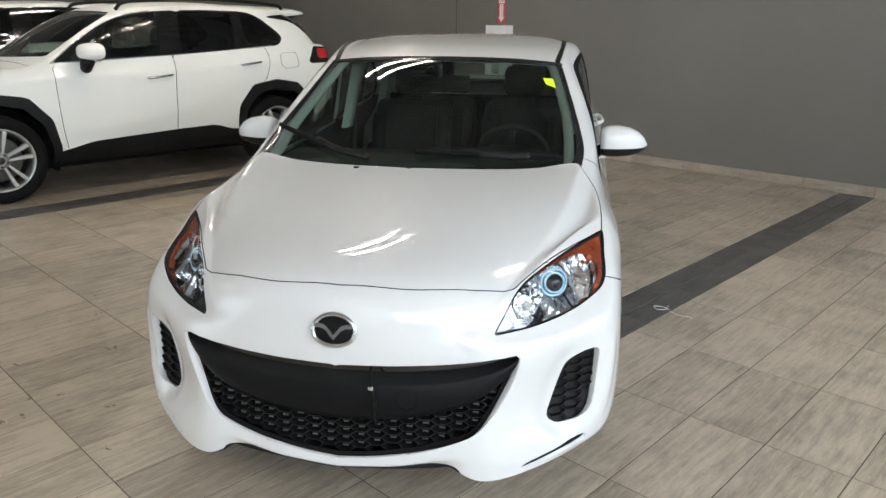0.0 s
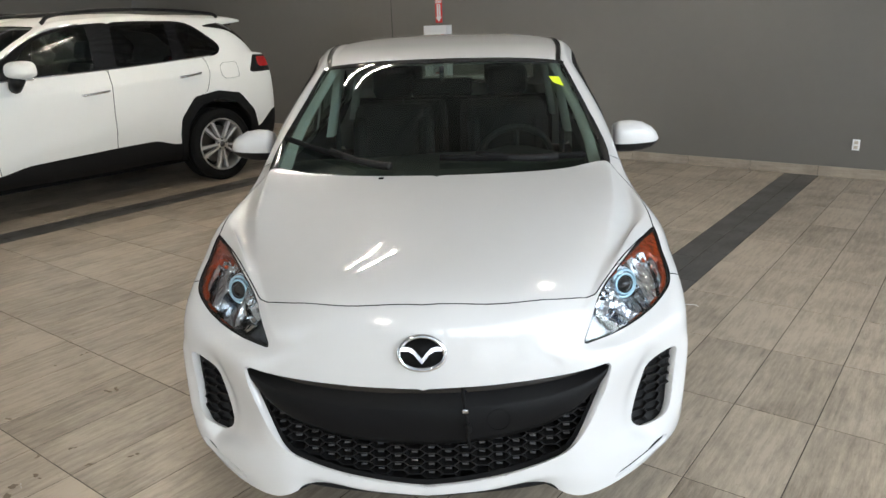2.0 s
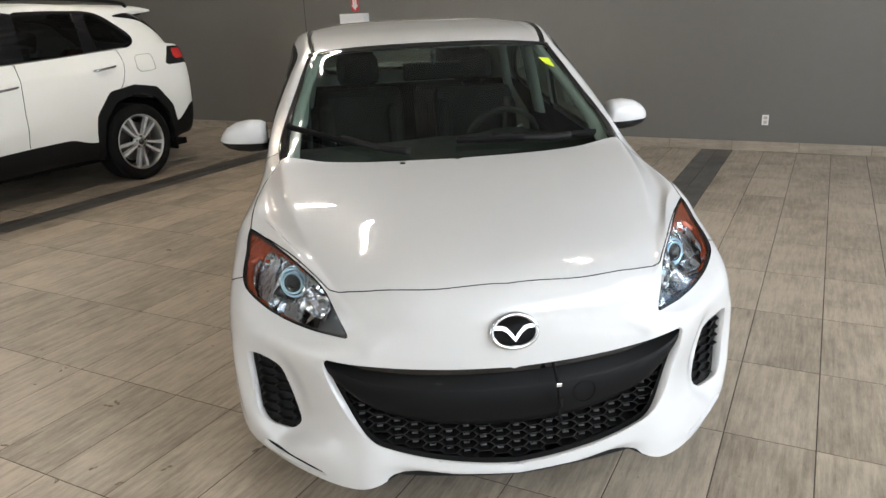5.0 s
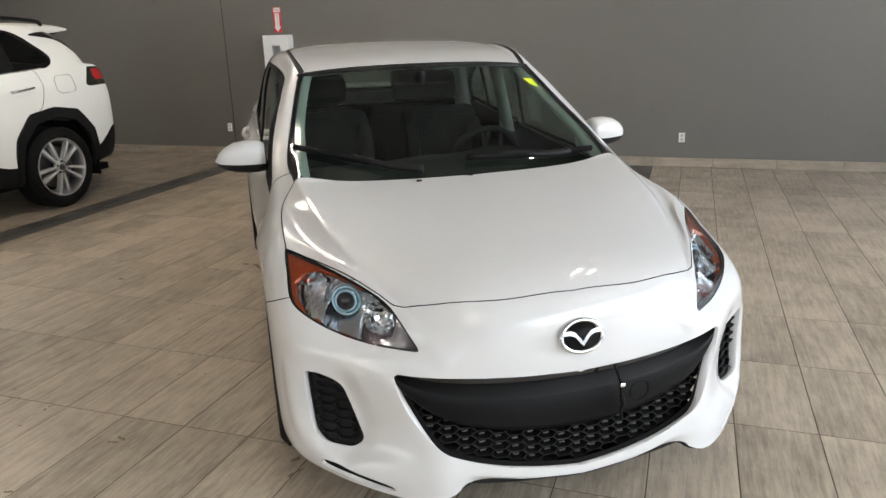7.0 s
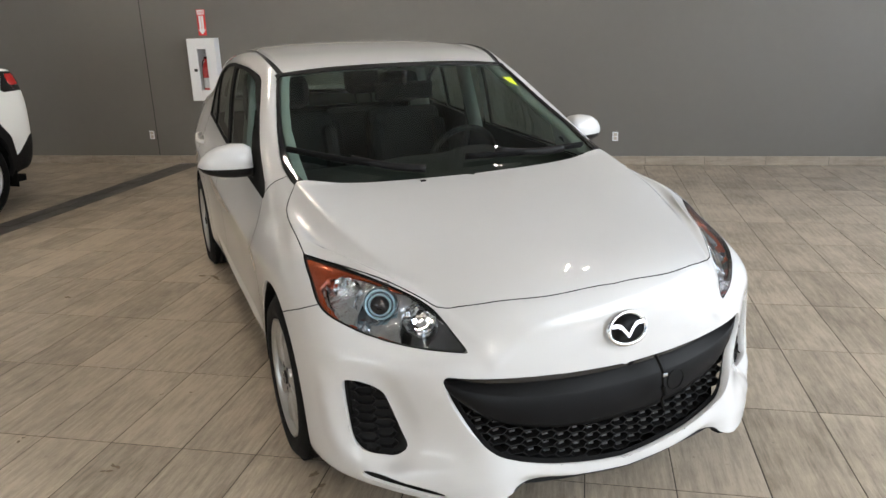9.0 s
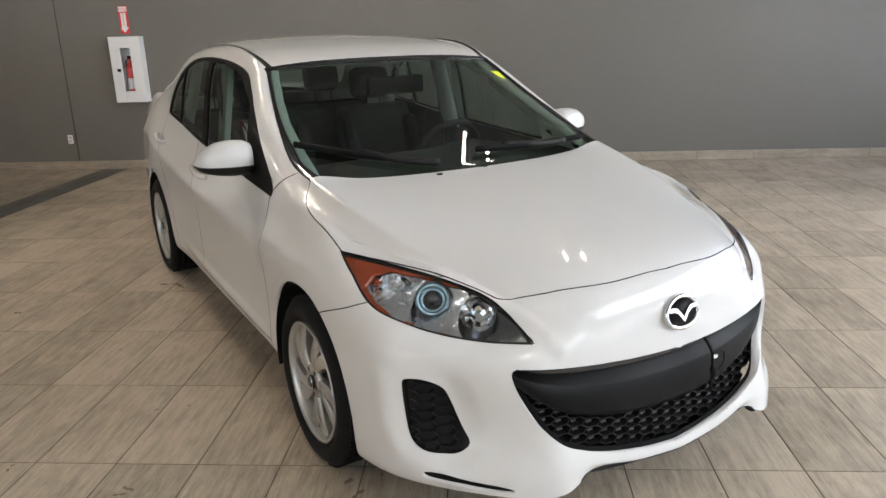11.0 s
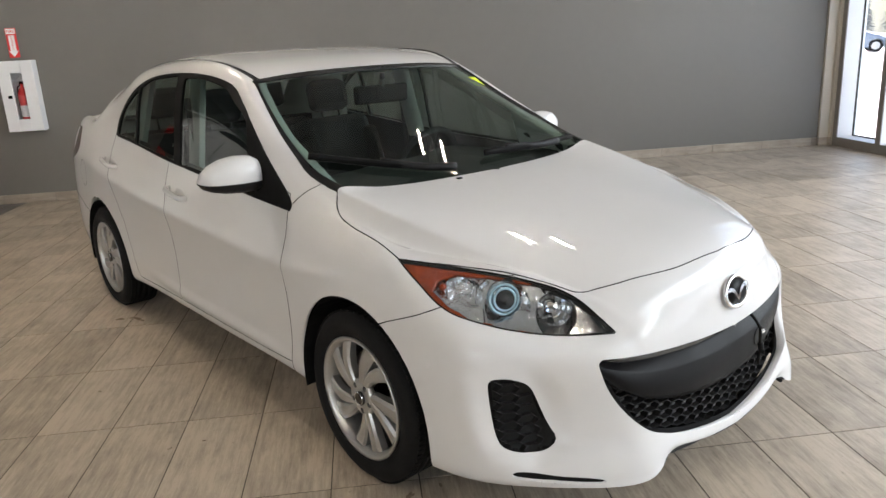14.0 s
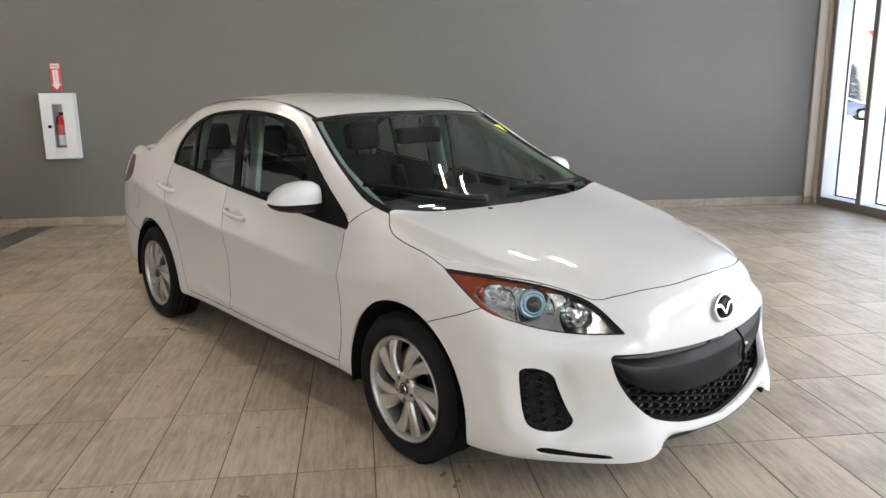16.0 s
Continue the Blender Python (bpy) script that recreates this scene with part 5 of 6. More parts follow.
    for i in range(27):
        for j in range(13):
            cx, cz = -.6 + i * .051, .23 + j * .025 + (.0125 if i % 2 else 0)
            if gp(cx, cz - .006) and gp(cx, cz + .012) and cz < .52:
                y = at(cx, cz) + .056
                box(bm, cx - .009, cx + .009, y, y + .01, cz - .0045, cz + .0025)
    tagged(part("cell_glint", bm, CELL_GLINT, bumper, "grey tabs added as painted glints in the honeycomb cells"), kind="stuff")
    panel(sk, "grille", "grille_back", MATT_BLACK, bumper, gap=-.05, lip=0, offset=-.09)
    bm = bmesh.new()
    rows = []
    low = spline([(-.549, .557), (-.527, .515), (-.45, .448), (-.35, .400), (-.18, .368), (0, .358), (.18, .368), (.35, .400), (.45, .448), (.527, .515), (.549, .557)], 6)
    for x, zl in low:
        zt = .556 + .012 * (abs(x) / .55) ** 2
        row = []
        for t, o in ((.20, .05), (.20, .032), (.225, .026), (.40, .005), (.43, .001), (.9, .004), (1.0, .012), (1.0, .05)):
            z = zt + (zl - zt) * t
            row.append(bm.verts.new((x, at(x, max(z, .3)) + o + .010, z)))
        rows.append(row)
    for A, B in zip(rows, rows[1:]):
        for j in range(7):
            bm.faces.new((A[j], A[j + 1], B[j + 1], B[j]))
    bmesh.ops.recalc_face_normals(bm, faces=bm.faces)
    bar = part("grille_bar", bm, BAR, bumper, "plain satin black bar across the grille", True)
    bm, rows = bmesh.new(), []
    for x, zl in low:
        zt = .558 + .012 * (abs(x) / .55) ** 2
        rows.append([bm.verts.new((x, at(x, max(zt + (zl - zt) * t, .3)) + o, zt + (zl - zt) * t)) for t, o in ((-.04, .06), (.0, .04), (.12, .036), (.24, .040))])
    for A, B in zip(rows, rows[1:]):
        for j in range(3):
            bm.faces.new((A[j], A[j + 1], B[j + 1], B[j]))
    bmesh.ops.recalc_face_normals(bm, faces=bm.faces)
    part("grille_upper_trim", bm, GLOSS_BLACK, bumper, "gloss black upper grille trim", True)
    cx, cz, r = .215, .437, .034
    part("tow_cap", tube(bmesh.new(), [(cx + r * math.cos(k * math.tau / 36), at(cx + r * math.cos(k * math.tau / 36), cz) + .0095, cz + r * math.sin(k * math.tau / 36)) for k in range(36)], .0014, 5, True), MATT_BLACK, bar, "round tow-eye cover")
    key = part("tether", tube(bmesh.new(), spline([(.112, -.872, .552), (.114, -.893, .53), (.118, -.905, .505), (.121, -.905, .48), (.124, -.905, .45)], 5), .005, 6), MATT_BLACK, bar, "black tether with a small tag", True)
    boxed("tag", (.111, .128, -.918, -.909, .494, .506), CHROME, key, "small silver tag", .002)
    part("tether_end", tube(bmesh.new(), spline([(.124, -.905, .455), (.128, -.907, .43), (.124, -.903, .41), (.131, -.90, .372)], 5), [.009] * 6 + [.005] * 10, 6), MATT_BLACK, key, smooth=True)
    # badge: a chrome oval with a winged form on black
    badge = part("badge", spun(bmesh.new(), [(-.004, .0), (-.004, .9), (.01, .98)], 48, "y"), BAR, car, "chrome oval badge on black", True, pose(0, -.8735, .66, -12, 0, 0) @ Matrix.Diagonal((.0635, 1, .0470, 1)))
    part("badge_ring", tube(bmesh.new(), [(.0685 * math.cos(k * math.tau / 48), -.002, .0495 * math.sin(k * math.tau / 48) - .002 * math.cos(2 * k * math.tau / 48)) for k in range(48)], .0076, 10, True), CHROME, badge, smooth=True, m=Matrix.Diagonal((1 / .0665, 1, 1 / .0485, 1)))
    for s in (1, -1):
        wing = [(0, -.029), (.009, -.018), (.021, -.001), (.034, .008), (.054, .009), (.056, .019), (.040, .022), (.024, .017), (.010, .001), (0, -.014)]
        part("badge_wing", prism(bmesh.new(), [(s * x * 1.12, z) for x, z in wing], -.010, -.003), CHROME, badge, m=Matrix.Diagonal((1 / .0665, 1, 1 / .0485, 1)))
    top = on_skin(sk, ("screen", "clear_screen"), 2)
    wiper(car, top, [(-.69, .50), (-.46, .345), (-.215, .228)], [(-.19, .222), (-.33, .278), (-.46, .355)])
    wiper(car, top, [(.01, .262), (.28, .272), (.615, .305)], [(.50, .29), (.36, .275), (.16, .285)])
    boxed("washer_jet", (-.235, -.215, .15, .165, .95, .957), PLASTIC, car)
    st = bmesh.new()
    q = [st.verts.new((x, y - .003, top(x, y) + .0035)) for x, y in ((.517, .888), (.568, .893), (.586, .842), (.536, .836))]
    st.faces.new(q)
    r_ = bmesh.ops.extrude_face_region(st, geom=st.faces[:])
    for v in r_["geom"]:
        if isinstance(v, bmesh.types.BMVert):
            v.co.z += .0006
    part("paper_sticker", st, YELLOW, scr, "yellow-green paper sticker")
    for s in (1, -1):
        for y in (0.005, 2.71):
            m = pose(s * .774, y, .304) @ (Matrix.Identity(4) if s > 0 else Matrix.Rotation(math.pi, 4, "Z")) @ Matrix.Rotation(radians(20 + 33 * y + (10 if s > 0 else 0)), 4, "X")
            wheel(m, car, .312, .205, .216, sedan_spokes, .0, "black winter tyre")
            bm = bmesh.new()
            rr, A = .366, []
            for k in range(25):
                a = radians(-10 + 200 * k / 24)
                A.append([bm.verts.new((s * x, y + rr * math.cos(a), .294 + rr * math.sin(a))) for x in (.60, .872)])
            for P, Q in zip(A, A[1:]):
                bm.faces.new((P[0], P[1], Q[1], Q[0]))
            cap = [bm.verts.new((s * .60, y, .305))]
            for P, Q in zip(A, A[1:]):
                bm.faces.new((P[0], Q[0], cap[0]))
            part("wheel_well", bm, MATT_BLACK, car)
    cabin(sk, car)
    return sk


sedan()


# ---- the white sport utility cars beside the strip ----
def suv_skin():
    cols, zs = (0, .25, .50, .70), (.24, .36, .56, .80, .97, 1.06)
    front = [[(x, y + .16 * (x / .7) ** 2.5, z + dz * (x / .7) ** 2) for x in cols] for y, z, dz in ((-.84, .24, 0), (-.88, .36, 0), (-.90, .56, 0), (-.89, .80, 0), (-.87, .95, .02), (-.78, 1.03, .02))]
    side = [
        [(.83, -.62, .25), (.85, -.63, .36), (.86, -.62, .56), (.85, -.60, .80), (.83, -.57, .96), (.76, -.48, 1.04)],
        [(.88, -.40, .25), (.905, -.40, .36), (.915, -.40, .56), (.91, -.40, .80), (.89, -.38, .98), (.82, -.32, 1.06)],
    ]
    for y, b in ((0, 1.085), (.46, 1.12), (1.0, 1.145), (1.57, 1.17), (2.15, 1.20), (2.70, 1.24)):
        side.append([(.86, y, .25 if y in (0, 2.70) else .29), (.905, y, .36 if y in (0, 2.70) else .375), (.922, y, .56), (.927, y, .82), (.915, y, 1.02 + (b - 1.12) * .6), (.86 if y > .3 else .845, y, b)])
    side.append([(.85, 3.18, .34), (.89, 3.18, .42), (.905, 3.18, .60), (.91, 3.16, .84), (.895, 3.14, 1.06), (.83, 3.12, 1.27)])
    side.append([(.78, 3.42, .36), (.82, 3.44, .44), (.84, 3.46, .62), (.84, 3.47, .84), (.825, 3.46, 1.06), (.77, 3.42, 1.24)])
    hood = [
        [(0, -.5, 1.085), (.25, -.49, 1.085), (.5, -.46, 1.085), (.69, -.40, 1.08)],
        [(0, -.1, 1.12), (.26, -.09, 1.12), (.52, -.06, 1.12), (.72, -.03, 1.11)],
        [(0, .25, 1.145), (.26, .27, 1.145), (.52, .32, 1.145), (.72, .39, 1.14)],
    ]
    screen = [(0, .70, 1.40), (.25, .71, 1.397), (.48, .74, 1.387), (.66, .80, 1.37)]
    waist = [(.775, .86, 1.36), (.80, 1.25, 1.38), (.80, 1.72, 1.40), (.795, 2.2, 1.41), (.78, 2.68, 1.42), (.752, 3.07, 1.43)]
    rail = [(.655, 1.22, 1.575), (.69, 1.48, 1.605), (.70, 1.85, 1.625), (.695, 2.25, 1.625), (.68, 2.65, 1.61), (.648, 2.94, 1.582)]
    roof = [[(x, y - .05 * (1 - (x / .55) ** 2) * (i == 0), z - .035 * (x / .55) ** 2.2) for x in (0, .2, .4, .55)] for i, (y, z) in enumerate(((1.18, 1.61), (1.46, 1.665), (1.85, 1.69), (2.25, 1.69), (2.65, 1.675), (2.98, 1.65)))]
    back_glass = [(0, 3.28, 1.45), (.22, 3.275, 1.45), (.44, 3.27, 1.445), (.65, 3.235, 1.44)]
    deck = [
        [(0, 3.47, 1.24), (.24, 3.465, 1.24), (.46, 3.44, 1.25), (.68, 3.37, 1.26)],
        [(0, 3.55, 1.20), (.24, 3.545, 1.20), (.46, 3.53, 1.21), (.66, 3.49, 1.22)],
    ]
    rear = [[(0, 3.50 + a, z), (.24, 3.495 + a, z), (.46, 3.48 + a, z), (.66, 3.45 + a * .6, z)] for a, z in ((.02, .36), (.10, .44), (.12, .62), (.09, .84), (.07, 1.05))]
    lines = [([s[4] for s in side[2:9]], 0.5)]
    return skin(front, side, hood, screen, rail, waist, roof, back_glass, deck, rear, 3, lines)


def suv_cuts(sk):
    wide = lambda x, y, z: (x > .5) & (z < 1.02)
    for cy in (0.0, 2.69):
        cut(sk, smooth_loop([(cy - .40, .2), (cy - .42, .42), (cy - .37, .63), (cy - .22, .79), (cy, .835), (cy + .22, .79), (cy + .37, .63), (cy + .42, .42), (cy + .40, .2)], 3, range(9)), "arch", SIDE, wide)
        cut(sk, smooth_loop([(cy - .47, .1), (cy - .485, .45), (cy - .44, .68), (cy - .27, .875), (cy, .92), (cy + .27, .875), (cy + .44, .68), (cy + .485, .45), (cy + .47, .1)], 3, range(9)), "arch_cladding", SIDE, wide)
    cut(sk, [(.3, .1), (.49, .405), (.545, .405), (.76, .457), (1.57, .494), (1.965, .503), (2.13, .446), (2.25, .44), (2.4, .1)], "sill_cladding", SIDE, wide)
    cut(sk, [(3.0, .1), (3.06, .50), (3.2, .50), (3.4, .66), (3.9, .70), (3.9, .1)], "rear_cladding", SIDE)
    cut(sk, [(-1.2, .1), (-1.2, .40), (-.5, .42), (-.3, .1)], "front_cladding", SIDE)
    up = lambda x, y, z: (x > .5) & (z > 1.0)
    dlo = smooth_loop([(.50, 1.145), (1.0, 1.165), (1.57, 1.19), (2.15, 1.222), (2.70, 1.256), (2.80, 1.278), (2.848, 1.345), (2.78, 1.43), (2.55, 1.58), (2.2, 1.604), (1.85, 1.603), (1.48, 1.585), (1.22, 1.545), (.98, 1.45), (.72, 1.29)], 5, (0,))
    cut(sk, dlo, "window_surround", SIDE, up, corners=[0])
    inn = ("window_surround",)
    cut(sk, smooth_loop([(.74, 1.178), (1.50, 1.197), (1.525, 1.572), (1.24, 1.525), (1.0, 1.428)], 5, (0, 1, 2)), "front_glass", SIDE, up, inn, [0, 5, 10])
    cut(sk, smooth_loop([(1.70, 1.208), (2.285, 1.243), (2.31, 1.580), (1.745, 1.587)], 5, (0, 1, 2, 3)), "rear_glass", SIDE, up, inn, [0, 5, 10, 15])
    cut(sk, smooth_loop([(2.43, 1.252), (2.70, 1.272), (2.80, 1.300), (2.825, 1.345), (2.76, 1.42), (2.55, 1.555), (2.41, 1.577)], 5, (0, 6)), "quarter_glass", SIDE, up, inn, [0])
    low = lambda x, y, z: (x > .6) & (z < 1.27)
    cut(sk, smooth_loop([(.515, 1.17), (.51, .9), (.52, .6), (.54, .42), (.545, .2), (1.55, .2), (1.557, .5), (1.58, .85), (1.613, 1.2), (1.0, 1.18)], 4, (0, 4, 5, 8)), "front_door", SIDE, low, ("body",))
    cut(sk, smooth_loop([(1.613, 1.22), (1.58, .85), (1.557, .5), (1.55, .2), (2.24, .2), (2.25, .5), (2.33, .72), (2.55, .90), (2.61, 1.0), (2.64, 1.15), (2.61, 1.27), (2.1, 1.235)], 4, (0, 3, 4, 10)), "rear_door", SIDE, low, ("body",))
    cut(sk, smooth_loop([(2.79, 1.028), (2.98, 1.032), (2.999, 1.05), (2.993, 1.17), (2.975, 1.189), (2.80, 1.184), (2.78, 1.167), (2.772, 1.045)], 4, range(8)), "fuel_flap", SIDE, lambda x, y, z: x > .5)
    cut(sk, [(3.133, 1.067), (3.25, 1.245), (3.36, 1.24), (3.8, 1.23), (3.8, 1.075)], "tail_lamp", SIDE, lambda x, y, z: (x > .5) & (y > 2.9))
    cut(sk, [(3.285, 1.12), (3.29, 1.223), (3.8, 1.215), (3.8, 1.12)], "tail_red", SIDE, lambda x, y, z: (x > .5) & (y > 2.9), ("tail_lamp",))
    cut(sk, smooth_loop([(0, 1.18), (.69, 1.20), (.675, 1.30), (.64, 1.42), (.575, 1.555), (.4, 1.585), (0, 1.595)], 4, (0, 1, 6)) + [(-.1, 1.595), (-.1, 1.18)], "screen", FRONT, lambda x, y, z: (y > .2) & (y < 1.5) & (z > 1.12))
    cut(sk, smooth_loop([(2.74, 1.548), (2.92, 1.572), (3.4, 1.60), (3.7, 1.25), (3.36, 1.262), (3.19, 1.40), (3.03, 1.505)], 4, (2, 3, 4)), "hatch_edge", SIDE, lambda x, y, z: (x > .45) & (z > 1.2) & (y > 2.7))
    cut(sk, [(-.1, 3.1), (.60, 3.1), (.68, 3.36), (-.1, 3.44)], "backlight", TOP, lambda x, y, z: (z > 1.25) & (y > 2.9))
    cut(sk, smooth_loop([(-.7, .86), (-.45, .90), (-.40, .98), (-.55, 1.0), (-.9, .98), (-.9, .87)], 4), "lamp", SIDE, lambda x, y, z: (x > .4) & (y < -.3))
    cut(sk, [(-.1, .45), (.55, .45), (.60, .8), (.45, .92), (-.1, .93)], "grille", FRONT, lambda x, y, z: y < -.5)
    cut(sk, [(-.1, -.74), (.66, -.55), (.76, -.2), (.78, .36), (-.1, .24)], "hood", TOP, lambda x, y, z: (z > .98) & (y < .6))


def suv_spokes(w, rim_r, face):
    hub = part("hub", spun(bmesh.new(), [(face - .045, .0), (face - .045, .075), (face - .02, .07), (face - .014, .036), (face - .012, .0)], 32), ALLOY, w, smooth=True)
    part("centre_cap", spun(bmesh.new(), [(face - .014, .03), (face - .008, .028), (face - .007, .0)], 24), ALLOY_DARK, hub, smooth=True)
    for k in range(5):
        for side_ in (-1, 1):
            a = k * math.tau / 5
            bm = bmesh.new()
            rows = []
            for i in range(6):
                t = i / 5
                r = .06 + (rim_r - .062) * t
                off = side_ * (.017 + .036 * t)
                half = .011 + .010 * t
                zf = face - .012 - .004 * t
                c, s_ = math.cos(a), math.sin(a)
                rows.append([bm.verts.new((x, r * c - u * s_, r * s_ + u * c)) for x, u in ((zf - .04, off - half), (zf, off - half * .8), (zf, off + half * .8), (zf - .04, off + half))])
            for A, B in zip(rows, rows[1:]):
                for j in range(3):
                    bm.faces.new((A[j], A[j + 1], B[j + 1], B[j]))
            bmesh.ops.recalc_face_normals(bm, faces=bm.faces)
            part("spoke", bm, SUV_ALLOY, w)
        a = (k + .5) * math.tau / 5
        bm = spun(bmesh.new(), [(face - .03, .014), (face - .012, .011), (face - .01, .0)], 10)
        part("wheel_nut", bm, ALLOY_DARK, hub, m=pose(0, .052 * math.cos(a), .052 * math.sin(a)))


def suv(m, label):
    car = thing("sport_utility_car", label, "car", m, "white sport utility cars")
    sk = suv_skin()
    crest(sk, [(.915, .52, .52), (.925, .80, .56), (.928, 1.2, .60), (.928, 1.55, .66), (.925, 1.9, .74)], .13, .014, .8)
    relight(sk)
    suv_cuts(sk)
    panel(sk, "body", "body_shell", PAINT_B, car)
    panel(sk, "hood", "hood", PAINT_B, car)
    panel(sk, "screen", "windscreen", CARGLASS, car, lip=0).visible_shadow = False
    panel(sk, "backlight", "rear_window", PRIVACY, car, lip=0)
    panel(sk, "grille", "grille", PLASTIC, car, offset=-.02)
    panel(sk, "front_cladding", "front_cladding", PLASTIC, car)
    panel(sk, "rear_cladding", "rear_cladding", PLASTIC, car, "black lower bumper", offset=.006)
    for s in (1, -1):
        d = panel(sk, "front_door", "front_door", PAINT_B, car, flank=s, gap=.003)
        d2 = panel(sk, "rear_door", "rear_door", PAINT_B, car, flank=s, gap=.003)
        panel(sk, "window_surround", "window_surround", GLOSS_BLACK, car, flank=s, gap=.001)
        panel(sk, "front_glass", "front_window", CARGLASS, d, flank=s, lip=0, gap=-.003, offset=-.006).visible_shadow = False
        panel(sk, "rear_glass", "rear_window", PRIVACY, d2, "dark privacy glass", flank=s, lip=0, gap=-.003, offset=-.006)
        panel(sk, "quarter_glass", "quarter_window", PRIVACY, car, "dark privacy glass", flank=s, lip=0, gap=-.003, offset=-.006)
        panel(sk, "fuel_flap", "fuel_flap", PAINT_B, car, flank=s, gap=.002)
        panel(sk, "hatch_edge", "hatch_trim", GLOSS_BLACK, car, "gloss black hatch edge", flank=s)
        panel(sk, "lamp", "headlamp", SMOKED, car, flank=s)
        panel(sk, "sill_cladding", "sill_cladding", PLASTIC, car, "black plastic sill", flank=s, offset=.008, gap=0)
        tl = panel(sk, "tail_lamp", "tail_lamp", GLOSS_BLACK, car, "dark tail lamp with a red bar", flank=s)
        panel(sk, "tail_red", "tail_bar", RED_LENS, tl, "red lens", flank=s, offset=.004)
        for cy in (0.0, 2.69):
            arch = {"v": sk["v"], "n": sk["n"], "f": [f for f, t in zip(sk["f"], sk["tag"]) if t == "arch_cladding" and abs(sk["v"][f[0], 1] - cy) < .9]}
            arch["tag"] = ["arch_cladding"] * len(arch["f"])
            panel(arch, "arch_cladding", "wheel_arch_cladding", PLASTIC, car, "black wheel arch trim", flank=s, offset=.018, gap=0, lip=.05)
            wm = pose(s * .80, cy, .37) @ (Matrix.Identity(4) if s > 0 else Matrix.Rotation(math.pi, 4, "Z")) @ Matrix.Rotation(radians(15 + 40 * cy), 4, "X")
            wheel(wm, car, .37, .235, .262, suv_spokes, .0, "black road tyre")
            bm = bmesh.new()
            A = []
            for k in range(17):
                a = radians(-12 + 204 * k / 16)
                A.append([bm.verts.new((s * x, cy + .43 * math.cos(a), .37 + .43 * math.sin(a))) for x in (.6, .90)])
            c0 = bm.verts.new((s * .6, cy, .37))
            for P, Q in zip(A, A[1:]):
                bm.faces.new((P[0], P[1], Q[1], Q[0])), bm.faces.new((P[0], Q[0], c0))
            part("wheel_well", bm, MATT_BLACK, car)
            part("mud_flap", box(bmesh.new(), .72, .90, cy + .44, cy + .455, .22, .48, .003), MATT_BLACK, car, m=Matrix.Diagonal((s, 1, 1, 1)))
        for dd, ya, za, yb, zb in ((d, 1.31, .992, 1.556, 1.013), (d2, 2.293, 1.078, 2.526, 1.104)):
            at = on_skin(sk, ("front_door", "rear_door", "body"), 0)
            pts = [(s * (at(ya + (yb - ya) * t, za) + o), ya + (yb - ya) * t, za + (zb - za) * t) for t, o in ((0, 0), (.06, .025), (.3, .036), (.7, .036), (.94, .026), (1, 0))]
            part("door_handle", tube(bmesh.new(), spline(pts, 4), .012, 8), CHROME, dd, "chrome door handle", True)
        # mirror: white cap on a black foot
        bm = bmesh.new()
        bmesh.ops.create_uvsphere(bm, u_segments=28, v_segments=18, radius=1)
        for v in bm.verts:
            k = sum(abs(c) ** 3 for c in v.co) ** (-1 / 3)
            v.co = Vector((v.co.x * k * .128, v.co.y * k * .125 * (1 if v.co.y < 0 else .65), v.co.z * k * (.076 if v.co.z > 0 else .062)))
        mir = part("door_mirror", bm, PAINT_B, car, "white door mirror on a black foot", True, pose(s * 1.01, .82, 1.238))
        part("mirror_foot", tube(bmesh.new(), [(s * -.03, -.03, -.05), (s * -.05, -.05, -.10), (s * -.10, -.04, -.135), (s * -.16, -.02, -.14)], [.062, .058, .05, .045], 10), PLASTIC, mir, smooth=True)
        boxed("mirror_trim", (-.1, .1, -.03, .03, -.078, -.06), CHROME, mir, bevel=.006)
        # roof rail and bright strip under the windows
        rl = part("roof_rail", tube(bmesh.new(), spline([(s * .625, 1.2, 1.60), (s * .645, 1.32, 1.675), (s * .66, 1.85, 1.712), (s * .655, 2.4, 1.705), (s * .63, 2.9, 1.672), (s * .615, 3.0, 1.635)], 5), .017, 8), PLASTIC, car, "black roof rail", True)
        at = on_skin(sk, ("window_surround", "front_door", "rear_door", "body"), 0)
        line = [(y, z) for y, z in ((.52, 1.146), (1.0, 1.166), (1.57, 1.191), (2.15, 1.223), (2.70, 1.263))]
        part("window_trim", tube(bmesh.new(), spline([(s * (at(y, z) + .002), y, z) for y, z in line], 5), .007, 6), CHROME, car, "bright window trim", True)
        top = on_skin(sk, ("window_surround", "body", "screen"), 0)
        line = [(.52, 1.15), (.72, 1.295), (.98, 1.455), (1.22, 1.55), (1.48, 1.59)]
        part("window_trim", tube(bmesh.new(), spline([(s * (top(y, z) + .002), y, z) for y, z in line], 5), .007, 6), CHROME, car, smooth=True)
    bm = bmesh.new()                       # spoiler: the roof's line carried on over the hatch
    rows = []
    for i in range(17):
        x = -.635 + 1.27 * i / 16
        e = abs(x / .635) ** 3
        rows.append([bm.verts.new((x, y - .07 * e * (y > 3), z - .050 * e * (1 if y < 3.2 else .8))) for y, z in ((2.78, 1.664), (3.02, 1.668), (3.24, 1.655), (3.335, 1.640), (3.34, 1.625), (3.24, 1.612), (3.0, 1.605))])
    for A, B in zip(rows, rows[1:]):
        for j in range(6):
            bm.faces.new((A[j], A[j + 1], B[j + 1], B[j]))
    bm.faces.new(rows[0]), bm.faces.new(rows[-1][::-1])
    bmesh.ops.recalc_face_normals(bm, faces=bm.faces)
    part("roof_spoiler", bm, PAINT_B, car, "white roof spoiler over a black hatch edge", True)
